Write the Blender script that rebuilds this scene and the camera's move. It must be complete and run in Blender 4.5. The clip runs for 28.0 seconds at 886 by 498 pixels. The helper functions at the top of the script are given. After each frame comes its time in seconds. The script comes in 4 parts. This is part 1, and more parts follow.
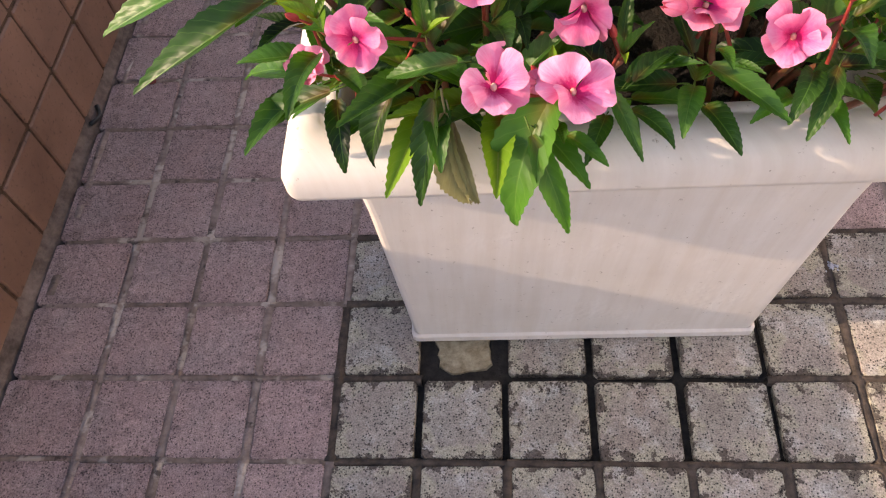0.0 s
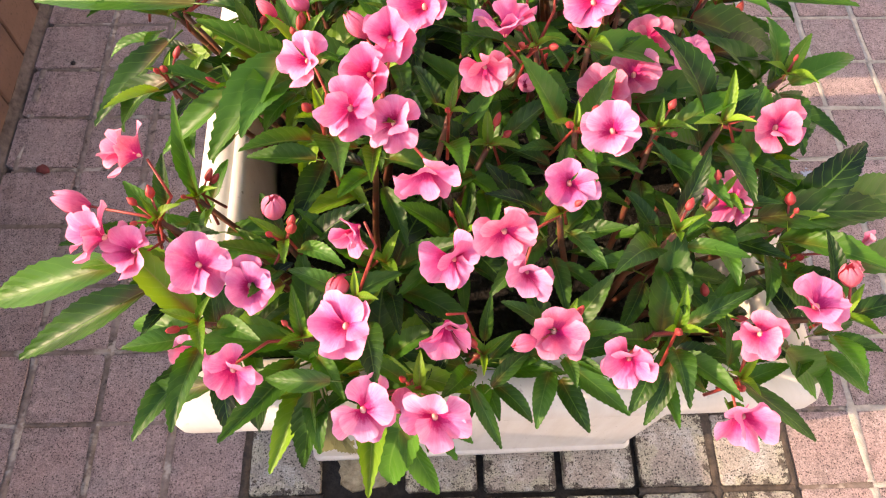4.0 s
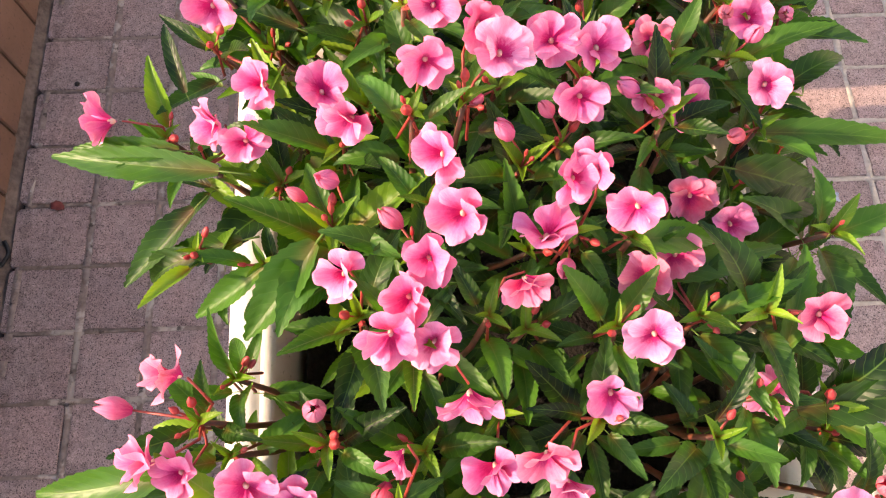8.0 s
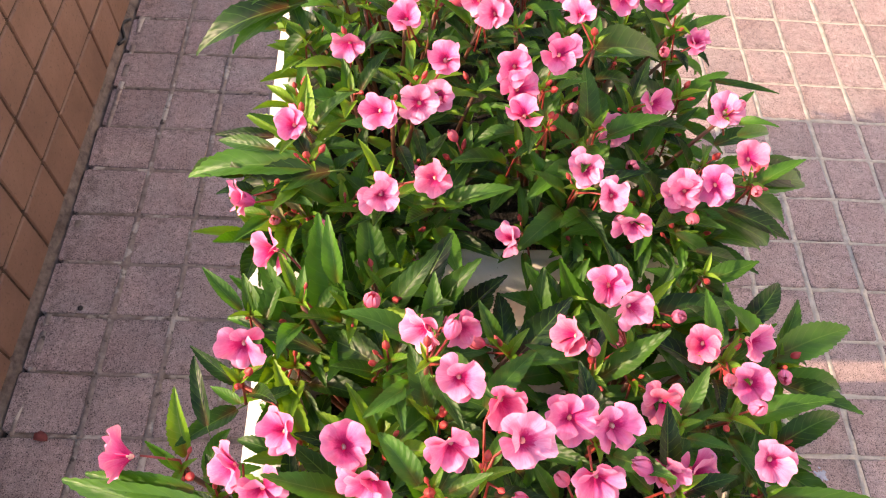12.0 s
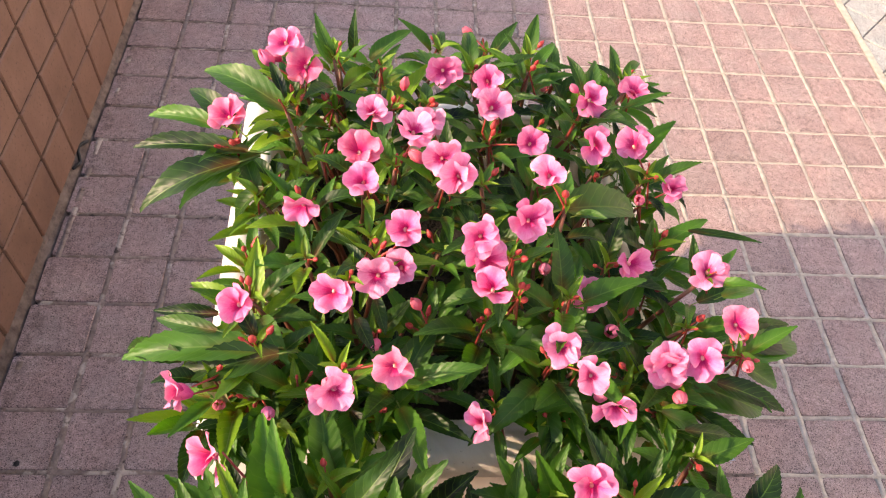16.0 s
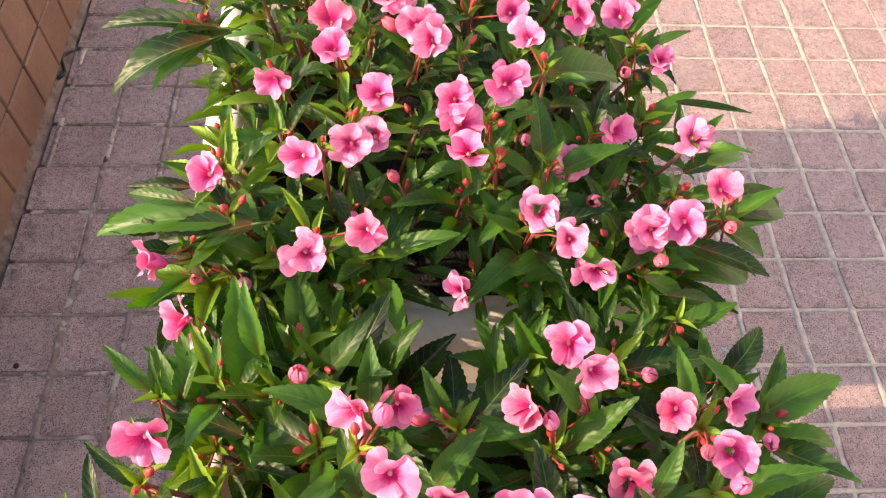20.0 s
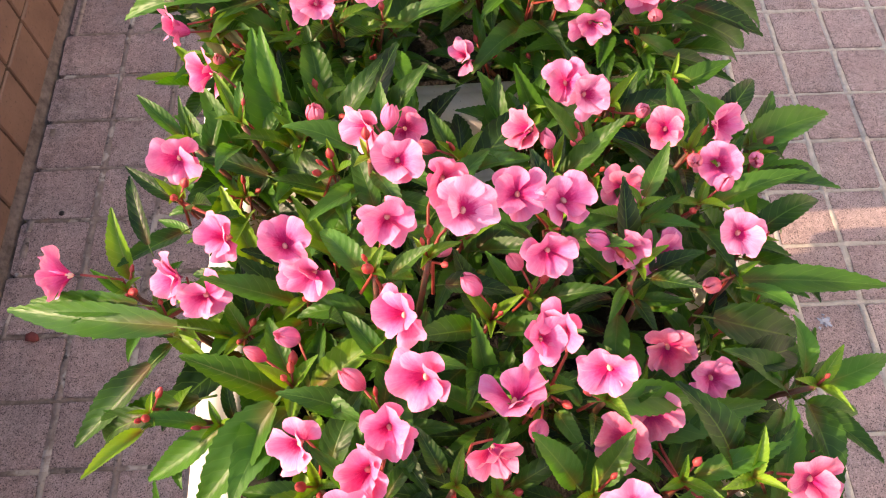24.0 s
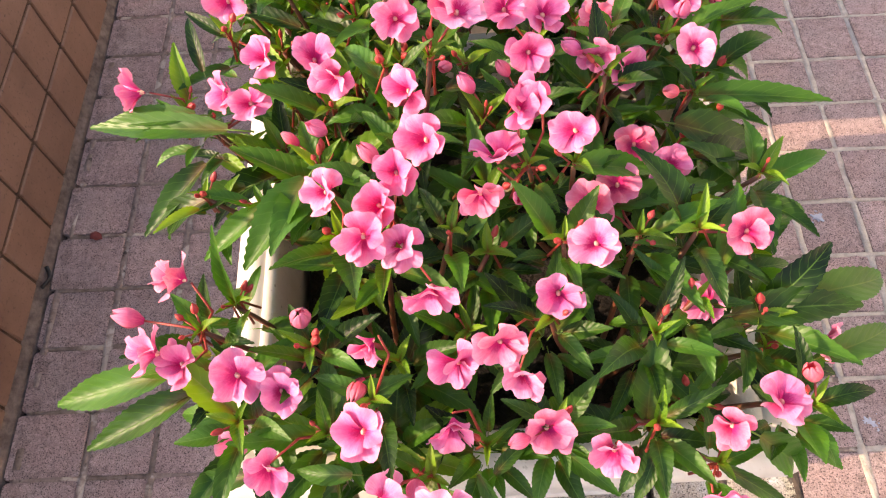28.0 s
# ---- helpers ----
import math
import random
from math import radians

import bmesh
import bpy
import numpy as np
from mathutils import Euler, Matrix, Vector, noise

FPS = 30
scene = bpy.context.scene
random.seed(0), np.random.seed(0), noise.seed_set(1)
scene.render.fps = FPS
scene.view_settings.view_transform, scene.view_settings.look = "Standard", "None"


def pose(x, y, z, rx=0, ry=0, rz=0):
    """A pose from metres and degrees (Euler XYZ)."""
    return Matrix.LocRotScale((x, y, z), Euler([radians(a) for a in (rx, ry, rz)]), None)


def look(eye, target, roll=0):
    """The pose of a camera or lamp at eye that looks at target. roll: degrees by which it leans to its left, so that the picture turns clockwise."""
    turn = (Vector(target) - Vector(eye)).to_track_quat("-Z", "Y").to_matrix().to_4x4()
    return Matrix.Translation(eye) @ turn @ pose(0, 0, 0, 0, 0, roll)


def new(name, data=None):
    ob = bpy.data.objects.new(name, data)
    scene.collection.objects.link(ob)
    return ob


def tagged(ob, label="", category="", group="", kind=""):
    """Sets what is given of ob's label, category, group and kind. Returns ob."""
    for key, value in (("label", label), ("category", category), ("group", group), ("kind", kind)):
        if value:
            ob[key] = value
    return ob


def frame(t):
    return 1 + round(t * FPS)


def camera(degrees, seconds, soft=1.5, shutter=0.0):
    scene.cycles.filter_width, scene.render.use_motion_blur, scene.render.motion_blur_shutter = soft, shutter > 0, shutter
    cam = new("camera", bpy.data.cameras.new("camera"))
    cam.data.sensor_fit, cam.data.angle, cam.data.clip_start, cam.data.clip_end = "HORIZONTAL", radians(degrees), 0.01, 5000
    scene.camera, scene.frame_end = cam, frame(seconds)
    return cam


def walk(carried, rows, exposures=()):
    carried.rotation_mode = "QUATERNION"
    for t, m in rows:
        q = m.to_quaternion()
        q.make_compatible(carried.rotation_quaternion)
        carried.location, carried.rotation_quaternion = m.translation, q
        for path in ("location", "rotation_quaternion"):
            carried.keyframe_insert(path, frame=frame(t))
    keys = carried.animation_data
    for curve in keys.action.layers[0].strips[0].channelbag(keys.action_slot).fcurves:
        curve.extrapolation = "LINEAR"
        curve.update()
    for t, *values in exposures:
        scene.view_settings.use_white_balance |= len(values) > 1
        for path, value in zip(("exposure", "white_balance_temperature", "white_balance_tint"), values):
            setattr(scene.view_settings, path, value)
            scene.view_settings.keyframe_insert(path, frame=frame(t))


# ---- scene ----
cam = camera(61.5, 28.0, 1.15)
PATH = [
    (0, (0.097, -0.331, 0.831), (-0.06, 0.713, -0.868), -8.0),
    (0.5, (0.059, -0.291, 0.866), (0.035, 0.76, -0.836), -4.7),
    (1, (0.056, -0.24, 0.9), (0.143, 0.818, -0.795), -1.3),
    (1.5, (0.086, -0.194, 0.897), (0.177, 0.856, -0.803), -0.8),
    (2, (0.123, -0.169, 0.912), (0.192, 0.845, -0.81), -0.0),
    (2.5, (0.115, -0.154, 0.896), (0.188, 0.876, -0.817), -0.1),
    (4.5, (0.144, -0.158, 1.001), (0.186, 0.711, -0.8), 2.0),
    (5, (0.151, -0.133, 1.01), (0.181, 0.693, -0.811), 1.3),
    (5.5, (0.152, -0.082, 1.014), (0.183, 0.714, -0.821), 0.2),
    (6, (0.137, -0.046, 1.025), (0.173, 0.718, -0.823), -0.2),
    (6.5, (0.124, -0.02, 1.026), (0.161, 0.706, -0.837), 0.2),
    (7, (0.106, 0.002, 1.033), (0.134, 0.692, -0.844), -0.1),
    (7.5, (0.103, 0.021, 1.042), (0.127, 0.689, -0.843), 0.0),
    (8, (0.116, 0.036, 1.054), (0.143, 0.7, -0.832), 0.2),
    (8.5, (0.124, 0.047, 1.067), (0.175, 0.746, -0.806), 1.4),
    (9, (0.126, 0.058, 1.083), (0.194, 0.782, -0.78), 2.2),
    (9.5, (0.121, 0.069, 1.091), (0.212, 0.875, -0.737), 3.5),
    (10, (0.116, 0.092, 1.1), (0.22, 0.936, -0.71), 4.2),
    (10.5, (0.111, 0.109, 1.104), (0.221, 0.999, -0.684), 4.7),
    (11, (0.104, 0.127, 1.112), (0.218, 1.048, -0.66), 6.5),
    (11.5, (0.094, 0.145, 1.12), (0.204, 1.115, -0.625), 7.6),
    (12, (0.081, 0.166, 1.133), (0.176, 1.203, -0.575), 6.7),
    (12.5, (0.082, 0.181, 1.143), (0.172, 1.275, -0.529), 6.3),
    (13, (0.084, 0.196, 1.152), (0.184, 1.358, -0.472), 6.2),
    (13.5, (0.086, 0.197, 1.166), (0.18, 1.431, -0.405), 5.3),
    (15.5, (0.093, 0.259, 1.139), (0.244, 1.487, -0.433), 7.1),
    (16, (0.095, 0.281, 1.132), (0.243, 1.486, -0.458), 7.1),
    (16.5, (0.1, 0.302, 1.12), (0.266, 1.482, -0.486), 7.8),
    (17, (0.096, 0.323, 1.108), (0.273, 1.475, -0.517), 8.1),
    (17.5, (0.099, 0.32, 1.104), (0.282, 1.449, -0.536), 8.2),
    (18, (0.107, 0.305, 1.115), (0.278, 1.41, -0.543), 7.3),
    (18.5, (0.116, 0.288, 1.111), (0.271, 1.378, -0.559), 6.5),
    (19, (0.115, 0.273, 1.105), (0.269, 1.352, -0.572), 6.5),
    (19.5, (0.119, 0.257, 1.094), (0.255, 1.325, -0.591), 5.9),
    (20, (0.126, 0.239, 1.089), (0.251, 1.3, -0.602), 5.6),
    (20.5, (0.127, 0.218, 1.086), (0.245, 1.281, -0.604), 5.2),
    (21, (0.123, 0.198, 1.083), (0.239, 1.252, -0.613), 5.0),
    (21.5, (0.129, 0.181, 1.075), (0.234, 1.227, -0.626), 4.2),
    (22, (0.133, 0.156, 1.072), (0.23, 1.165, -0.652), 3.5),
    (22.5, (0.133, 0.135, 1.067), (0.211, 1.089, -0.689), 2.9),
    (24.5, (0.142, 0.061, 1.048), (0.171, 0.972, -0.732), -1.1),
    (25, (0.138, 0.05, 1.05), (0.158, 0.945, -0.738), -1.8),
    (25.5, (0.131, 0.037, 1.051), (0.152, 0.924, -0.741), -1.7),
    (26, (0.123, 0.008, 1.056), (0.154, 0.918, -0.725), -0.7),
    (26.5, (0.135, -0.012, 1.065), (0.136, 0.872, -0.729), -2.7),
    (27, (0.144, -0.051, 1.066), (0.123, 0.846, -0.721), -4.3),
    (27.5, (0.151, -0.093, 1.066), (0.11, 0.823, -0.712), -5.2),
    (28, (0.161, -0.123, 1.07), (0.105, 0.813, -0.696), -5.7),
]
walk(cam, [(t, look(eye, target, roll)) for t, eye, target, roll in PATH],
     [(0.0, 1.08, 7350, 24), (1.0, 1.27, 7600, 24), (2.5, 1.45, 7800, 24), (6.0, 1.50, 7900, 24), (12.0, 1.47, 7800, 24), (16.0, 1.36, 7700, 24), (20.0, 1.46, 7800, 24), (28.0, 1.49, 7850, 24)])
SUN, SKY = 2.62, 0.168
# ---- light ----
world = bpy.data.worlds.new("sky")
scene.world = world
world.use_nodes = True
wn = world.node_tree
sky = wn.nodes.new("ShaderNodeTexSky")
sky.sky_type, sky.sun_disc = "NISHITA", False
SUN_WAY = Vector((1.0, 0.135, -0.46)).normalized()          # the way the sunlight travels
sky.sun_elevation = math.asin(-SUN_WAY.z)
sky.sun_rotation = math.atan2(-SUN_WAY.x, -SUN_WAY.y)
bg = wn.nodes["Background"]
bg.inputs["Strength"].default_value = SKY
wn.links.new(sky.outputs["Color"], bg.inputs["Color"])
sun = new("sun", bpy.data.lights.new("sun", "SUN"))
sun.data.energy, sun.data.angle, sun.data.color = SUN, radians(0.53), (1.0, 0.845, 0.63)
sun.matrix_world = look((-4, -1, 3), Vector((-4, -1, 3)) + SUN_WAY)


# ---- materials ----
def material(name):
    m = bpy.data.materials.new(name)
    m.use_nodes = True
    nt = m.node_tree
    b = nt.nodes["Principled BSDF"]
    return m, nt, b


def node(nt, kind, **values):
    n = nt.nodes.new(kind)
    for key, value in values.items():
        n.inputs[key].default_value = value
    return n


def world_place(nt):
    return nt.nodes.new("ShaderNodeNewGeometry").outputs["Position"]


def noise_of(nt, place, scale, detail=4.0, rough=0.55):
    n = node(nt, "ShaderNodeTexNoise", Scale=scale, Detail=detail, Roughness=rough)
    nt.links.new(place, n.inputs["Vector"])
    return n.outputs["Fac"]


def ramp(nt, fac, *stops):
    r = nt.nodes.new("ShaderNodeValToRGB")
    while len(r.color_ramp.elements) < len(stops):
        r.color_ramp.elements.new(0.5)
    for e, (at, colour) in zip(r.color_ramp.elements, stops):
        e.position, e.color = at, (*colour, 1) if len(colour) == 3 else colour
    nt.links.new(fac, r.inputs["Fac"])
    return r.outputs["Color"]


def grey(v):
    return (v, v, v)


def mix(nt, fac, a, b, blend="MIX"):
    m = nt.nodes.new("ShaderNodeMix")
    m.data_type, m.blend_type = "RGBA", blend
    for value, slot in ((fac, 0), (a, 6), (b, 7)):
        if isinstance(value, (int, float)):
            m.inputs[slot].default_value = value
        elif isinstance(value, tuple):
            m.inputs[slot].default_value = (*value, 1)
        else:
            nt.links.new(value, m.inputs[slot])
    return m.outputs[2]


def calc(nt, how, a, b=0.0):
    m = nt.nodes.new("ShaderNodeMath")
    m.operation = how
    for value, slot in ((a, 0), (b, 1)):
        if isinstance(value, (int, float)):
            m.inputs[slot].default_value = value
        else:
            nt.links.new(value, m.inputs[slot])
    return m.outputs[0]


def bump(nt, b, height, strength=0.3, distance=0.002):
    n = node(nt, "ShaderNodeBump", Strength=strength, Distance=distance)
    nt.links.new(height, n.inputs["Height"])
    nt.links.new(n.outputs["Normal"], b.inputs["Normal"])


def own_random(nt):
    return nt.nodes.new("ShaderNodeObjectInfo").outputs["Random"]


def paving_material(name, dark, light, stain, stain_amount, pore=0.68, lichen=0.0, grime=0.28):
    """Pressed cement paving: fine dark pores, cloudy wear, a pale bloom and a tone of its own for each piece."""
    m, nt, b = material(name)
    place = world_place(nt)
    cloud = noise_of(nt, place, 14.0, 5.0, 0.6)
    base = ramp(nt, cloud, (0.3, dark), (0.7, light))
    tone = calc(nt, "MULTIPLY_ADD", own_random(nt), 0.26)
    nt.nodes[-1].inputs[2].default_value = 0.87
    base = mix(nt, 1.0, base, ramp(nt, tone, (0.0, grey(0.0)), (1.0, grey(1.0))), "MULTIPLY")
    bloom = ramp(nt, noise_of(nt, place, 22.0, 6.0, 0.65), (0.52, grey(0.0)), (0.72, grey(stain_amount)))
    base = mix(nt, bloom, base, stain)
    hue = ramp(nt, noise_of(nt, place, 9.0, 3.0, 0.6), (0.42, grey(0.0)), (0.62, grey(0.55)))
    base = mix(nt, hue, base, mix(nt, 1.0, base, (0.93, 1.04, 1.05), "MULTIPLY"))
    sep = nt.nodes.new("ShaderNodeSeparateXYZ")
    nt.links.new(place, sep.inputs[0])
    off = [calc(nt, "ABSOLUTE", calc(nt, "SUBTRACT", calc(nt, "FRACT", calc(nt, "MULTIPLY", sep.outputs[k], 10.0)), 0.5)) for k in (0, 1)]
    rim = calc(nt, "MULTIPLY", calc(nt, "MAXIMUM", off[0], off[1]), 2.2)
    if lichen:
        patch = calc(nt, "ADD", rim, calc(nt, "MULTIPLY", calc(nt, "SUBTRACT", noise_of(nt, place, 30.0, 5.0, 0.65), 0.5), 2.8))
        base = mix(nt, ramp(nt, patch, (0.72, grey(0.0)), (1.15, grey(lichen))), base, (0.49, 0.46, 0.345))
    dirt = calc(nt, "ADD", rim, calc(nt, "MULTIPLY", calc(nt, "SUBTRACT", noise_of(nt, place, 42.0, 6.0, 0.72), 0.5), 2.6))
    base = base if not grime else mix(nt, ramp(nt, dirt, (0.95, grey(0.0)), (1.45, grey(grime))), base, (0.085, 0.065, 0.052))
    grain = ramp(nt, noise_of(nt, place, 520.0, 2.0, 0.6), (0.30, grey(0.42)), (0.66, grey(1.24)))
    base = mix(nt, 0.8, base, mix(nt, 1.0, base, grain, "MULTIPLY"))
    mottle = ramp(nt, noise_of(nt, place, 95.0, 3.0, 0.65), (0.32, grey(0.80)), (0.68, grey(1.12)))
    base = mix(nt, 1.0, base, mottle, "MULTIPLY")
    cells = node(nt, "ShaderNodeTexVoronoi", Scale=290.0, Randomness=1.0)
    nt.links.new(place, cells.inputs["Vector"])
    some = ramp(nt, noise_of(nt, place, 60.0, 2.0), (0.30, grey(0.0)), (0.46, grey(1.0)))
    pores = mix(nt, some, grey(1.0), ramp(nt, cells.outputs["Distance"], (0.22, grey(0.82 * (1.0 - pore))), (0.34, grey(1.0))))
    nt.links.new(mix(nt, 1.0, base, pores, "MULTIPLY"), b.inputs["Base Color"])
    b.inputs["Roughness"].default_value = 0.82
    b.inputs["Specular IOR Level"].default_value = 0.3
    lumps = calc(nt, "MULTIPLY", noise_of(nt, place, 85.0, 3.0, 0.6), 2.2)
    bump(nt, b, calc(nt, "ADD", lumps, calc(nt, "ADD", pores, noise_of(nt, place, 300.0, 3.0))), 0.6, 0.0014)
    return m


def cement_material(name, dark, light, scale=60.0, rough=0.9, bars=None):
    m, nt, b = material(name)
    place = world_place(nt)
    n = noise_of(nt, place, scale, 6.0, 0.65)
    large = noise_of(nt, place, 6.0, 3.0)
    col = mix(nt, large, ramp(nt, n, (0.3, dark), (0.7, light)), ramp(nt, n, (0.35, tuple(0.7 * v for v in dark)), (0.75, light)))
    if bars:
        col = mix(nt, ramp(nt, noise_of(nt, place, 21.0, 4.0, 0.6), (0.55, grey(0.0)), (0.61, grey(0.9))), col, bars)
        col = mix(nt, ramp(nt, noise_of(nt, place, 48.0, 4.0, 0.6), (0.60, grey(0.0)), (0.68, grey(0.85))), col, (0.05, 0.037, 0.03))
    nt.links.new(col, b.inputs["Base Color"])
    b.inputs["Roughness"].default_value = rough
    bump(nt, b, noise_of(nt, place, 260.0, 4.0), 0.6, 0.003)
    return m


PAVING = paving_material("mauve paving", (0.434, 0.302, 0.278), (0.552, 0.393, 0.357), (0.60, 0.50, 0.45), 0.25, 0.58)
PAVING_WORN = paving_material("worn paving", (0.40, 0.340, 0.285), (0.51, 0.440, 0.370), (0.70, 0.70, 0.66), 0.85, 0.8, 0.9, 0.85)
PAVING_GREY = paving_material("pale grey paving", (0.46, 0.46, 0.43), (0.58, 0.58, 0.54), (0.64, 0.64, 0.61), 0.3, 0.35, 0.0, 0.0)
GROUT = cement_material("cement joint", (0.25, 0.187, 0.155), (0.43, 0.335, 0.28), bars=(0.58, 0.50, 0.42))
GROUT_OLD = cement_material("old brown joint", (0.17, 0.125, 0.10), (0.36, 0.275, 0.22), bars=(0.50, 0.42, 0.34))
GROUT_DARK = cement_material("dark worn joint", (0.04, 0.03, 0.022), (0.14, 0.105, 0.078))
SKIRT = cement_material("dirty brown mortar", (0.085, 0.062, 0.052), (0.25, 0.195, 0.17), 45.0)
GROUT_PALE = cement_material("pale cement joint", (0.47, 0.41, 0.33), (0.68, 0.61, 0.51))
DIRT = cement_material("damp black dirt", (0.012, 0.010, 0.008), (0.05, 0.042, 0.033), 80.0)
RUBBLE = cement_material("crumbled yellowish cement", (0.22, 0.17, 0.09), (0.56, 0.48, 0.32), 90.0)
GROUT_CREAM = cement_material("cream cement edging", (0.52, 0.46, 0.36), (0.70, 0.63, 0.52))
EARTH = cement_material("bare ground", (0.2, 0.17, 0.14), (0.32, 0.28, 0.23), 8.0)


def wall_tile_material():
    m, nt, b = material("terracotta wall tile")
    place = world_place(nt)
    cloud = noise_of(nt, place, 9.0, 5.0, 0.6)
    base = ramp(nt, cloud, (0.25, (0.165, 0.090, 0.061)), (0.7, (0.27, 0.155, 0.108)))
    tone = calc(nt, "MULTIPLY_ADD", own_random(nt), 0.3)
    nt.nodes[-1].inputs[2].default_value = 0.84
    base = mix(nt, 1.0, base, ramp(nt, tone, (0.0, grey(0.0)), (1.0, grey(1.0))), "MULTIPLY")
    specks = ramp(nt, noise_of(nt, place, 160.0, 4.0, 0.6), (0.28, grey(0.45)), (0.42, grey(1.0)))
    nt.links.new(mix(nt, 1.0, base, specks, "MULTIPLY"), b.inputs["Base Color"])
    b.inputs["Roughness"].default_value = 0.55
    bump(nt, b, noise_of(nt, place, 90.0, 5.0), 0.25, 0.002)
    return m


WALL_TILE = wall_tile_material()
WALL_JOINT = cement_material("dirty brown wall joint", (0.035, 0.018, 0.011), (0.15, 0.09, 0.055), 90.0)


def plaster_material():
    m, nt, b = material("cream painted cement")
    place = world_place(nt)
    sep = nt.nodes.new("ShaderNodeSeparateXYZ")
    nt.links.new(place, sep.inputs[0])
    flat = nt.nodes.new("ShaderNodeCombineXYZ")
    nt.links.new(calc(nt, "ADD", sep.outputs[0], sep.outputs[1]), flat.inputs[0])
    nt.links.new(calc(nt, "MULTIPLY", sep.outputs[2], 0.08), flat.inputs[2])
    runs = noise_of(nt, flat.outputs[0], 60.0, 4.0, 0.6)
    cloud = noise_of(nt, place, 11.0, 5.0, 0.6)
    base = ramp(nt, cloud, (0.3, (0.70, 0.645, 0.58)), (0.7, (0.79, 0.735, 0.67)))
    base = mix(nt, 0.5, base, mix(nt, 1.0, base, ramp(nt, runs, (0.35, (0.86, 0.82, 0.76)), (0.6, grey(1.0))), "MULTIPLY"))
    dirt = ramp(nt, noise_of(nt, place, 130.0, 5.0, 0.7), (0.27, (0.45, 0.40, 0.34)), (0.36, grey(1.0)))
    nt.links.new(mix(nt, 1.0, base, dirt, "MULTIPLY"), b.inputs["Base Color"])
    b.inputs["Roughness"].default_value = 0.6
    blister = node(nt, "ShaderNodeTexVoronoi", Scale=150.0)
    nt.links.new(place, blister.inputs["Vector"])
    rough = calc(nt, "MULTIPLY", blister.outputs["Distance"], ramp(nt, noise_of(nt, place, 11.0, 3.0), (0.54, grey(0.0)), (0.66, grey(1.0))))
    bump(nt, b, calc(nt, "ADD", rough, calc(nt, "MULTIPLY", noise_of(nt, place, 30.0, 6.0, 0.6), 0.6)), 0.2, 0.002)
    return m


PLASTER = plaster_material()


def soil_material():
    m, nt, b = material("dark potting soil")
    place = world_place(nt)
    nt.links.new(ramp(nt, noise_of(nt, place, 120.0, 6.0, 0.7), (0.3, (0.003, 0.0025, 0.002)), (0.8, (0.022, 0.015, 0.010))), b.inputs["Base Color"])
    b.inputs["Roughness"].default_value = 1.0
    bump(nt, b, noise_of(nt, place, 160.0, 5.0), 1.0, 0.01)
    return m


SOIL = soil_material()


def add_translucent(nt, b, colour, amount):
    out = nt.nodes["Material Output"]
    t = nt.nodes.new("ShaderNodeBsdfTranslucent")
    if isinstance(colour, tuple):
        t.inputs["Color"].default_value = (*colour, 1)
    else:
        nt.links.new(colour, t.inputs["Color"])
    add = node(nt, "ShaderNodeMixShader", Fac=amount)
    nt.links.new(b.outputs[0], add.inputs[1])
    nt.links.new(t.outputs[0], add.inputs[2])
    nt.links.new(add.outputs[0], out.inputs["Surface"])


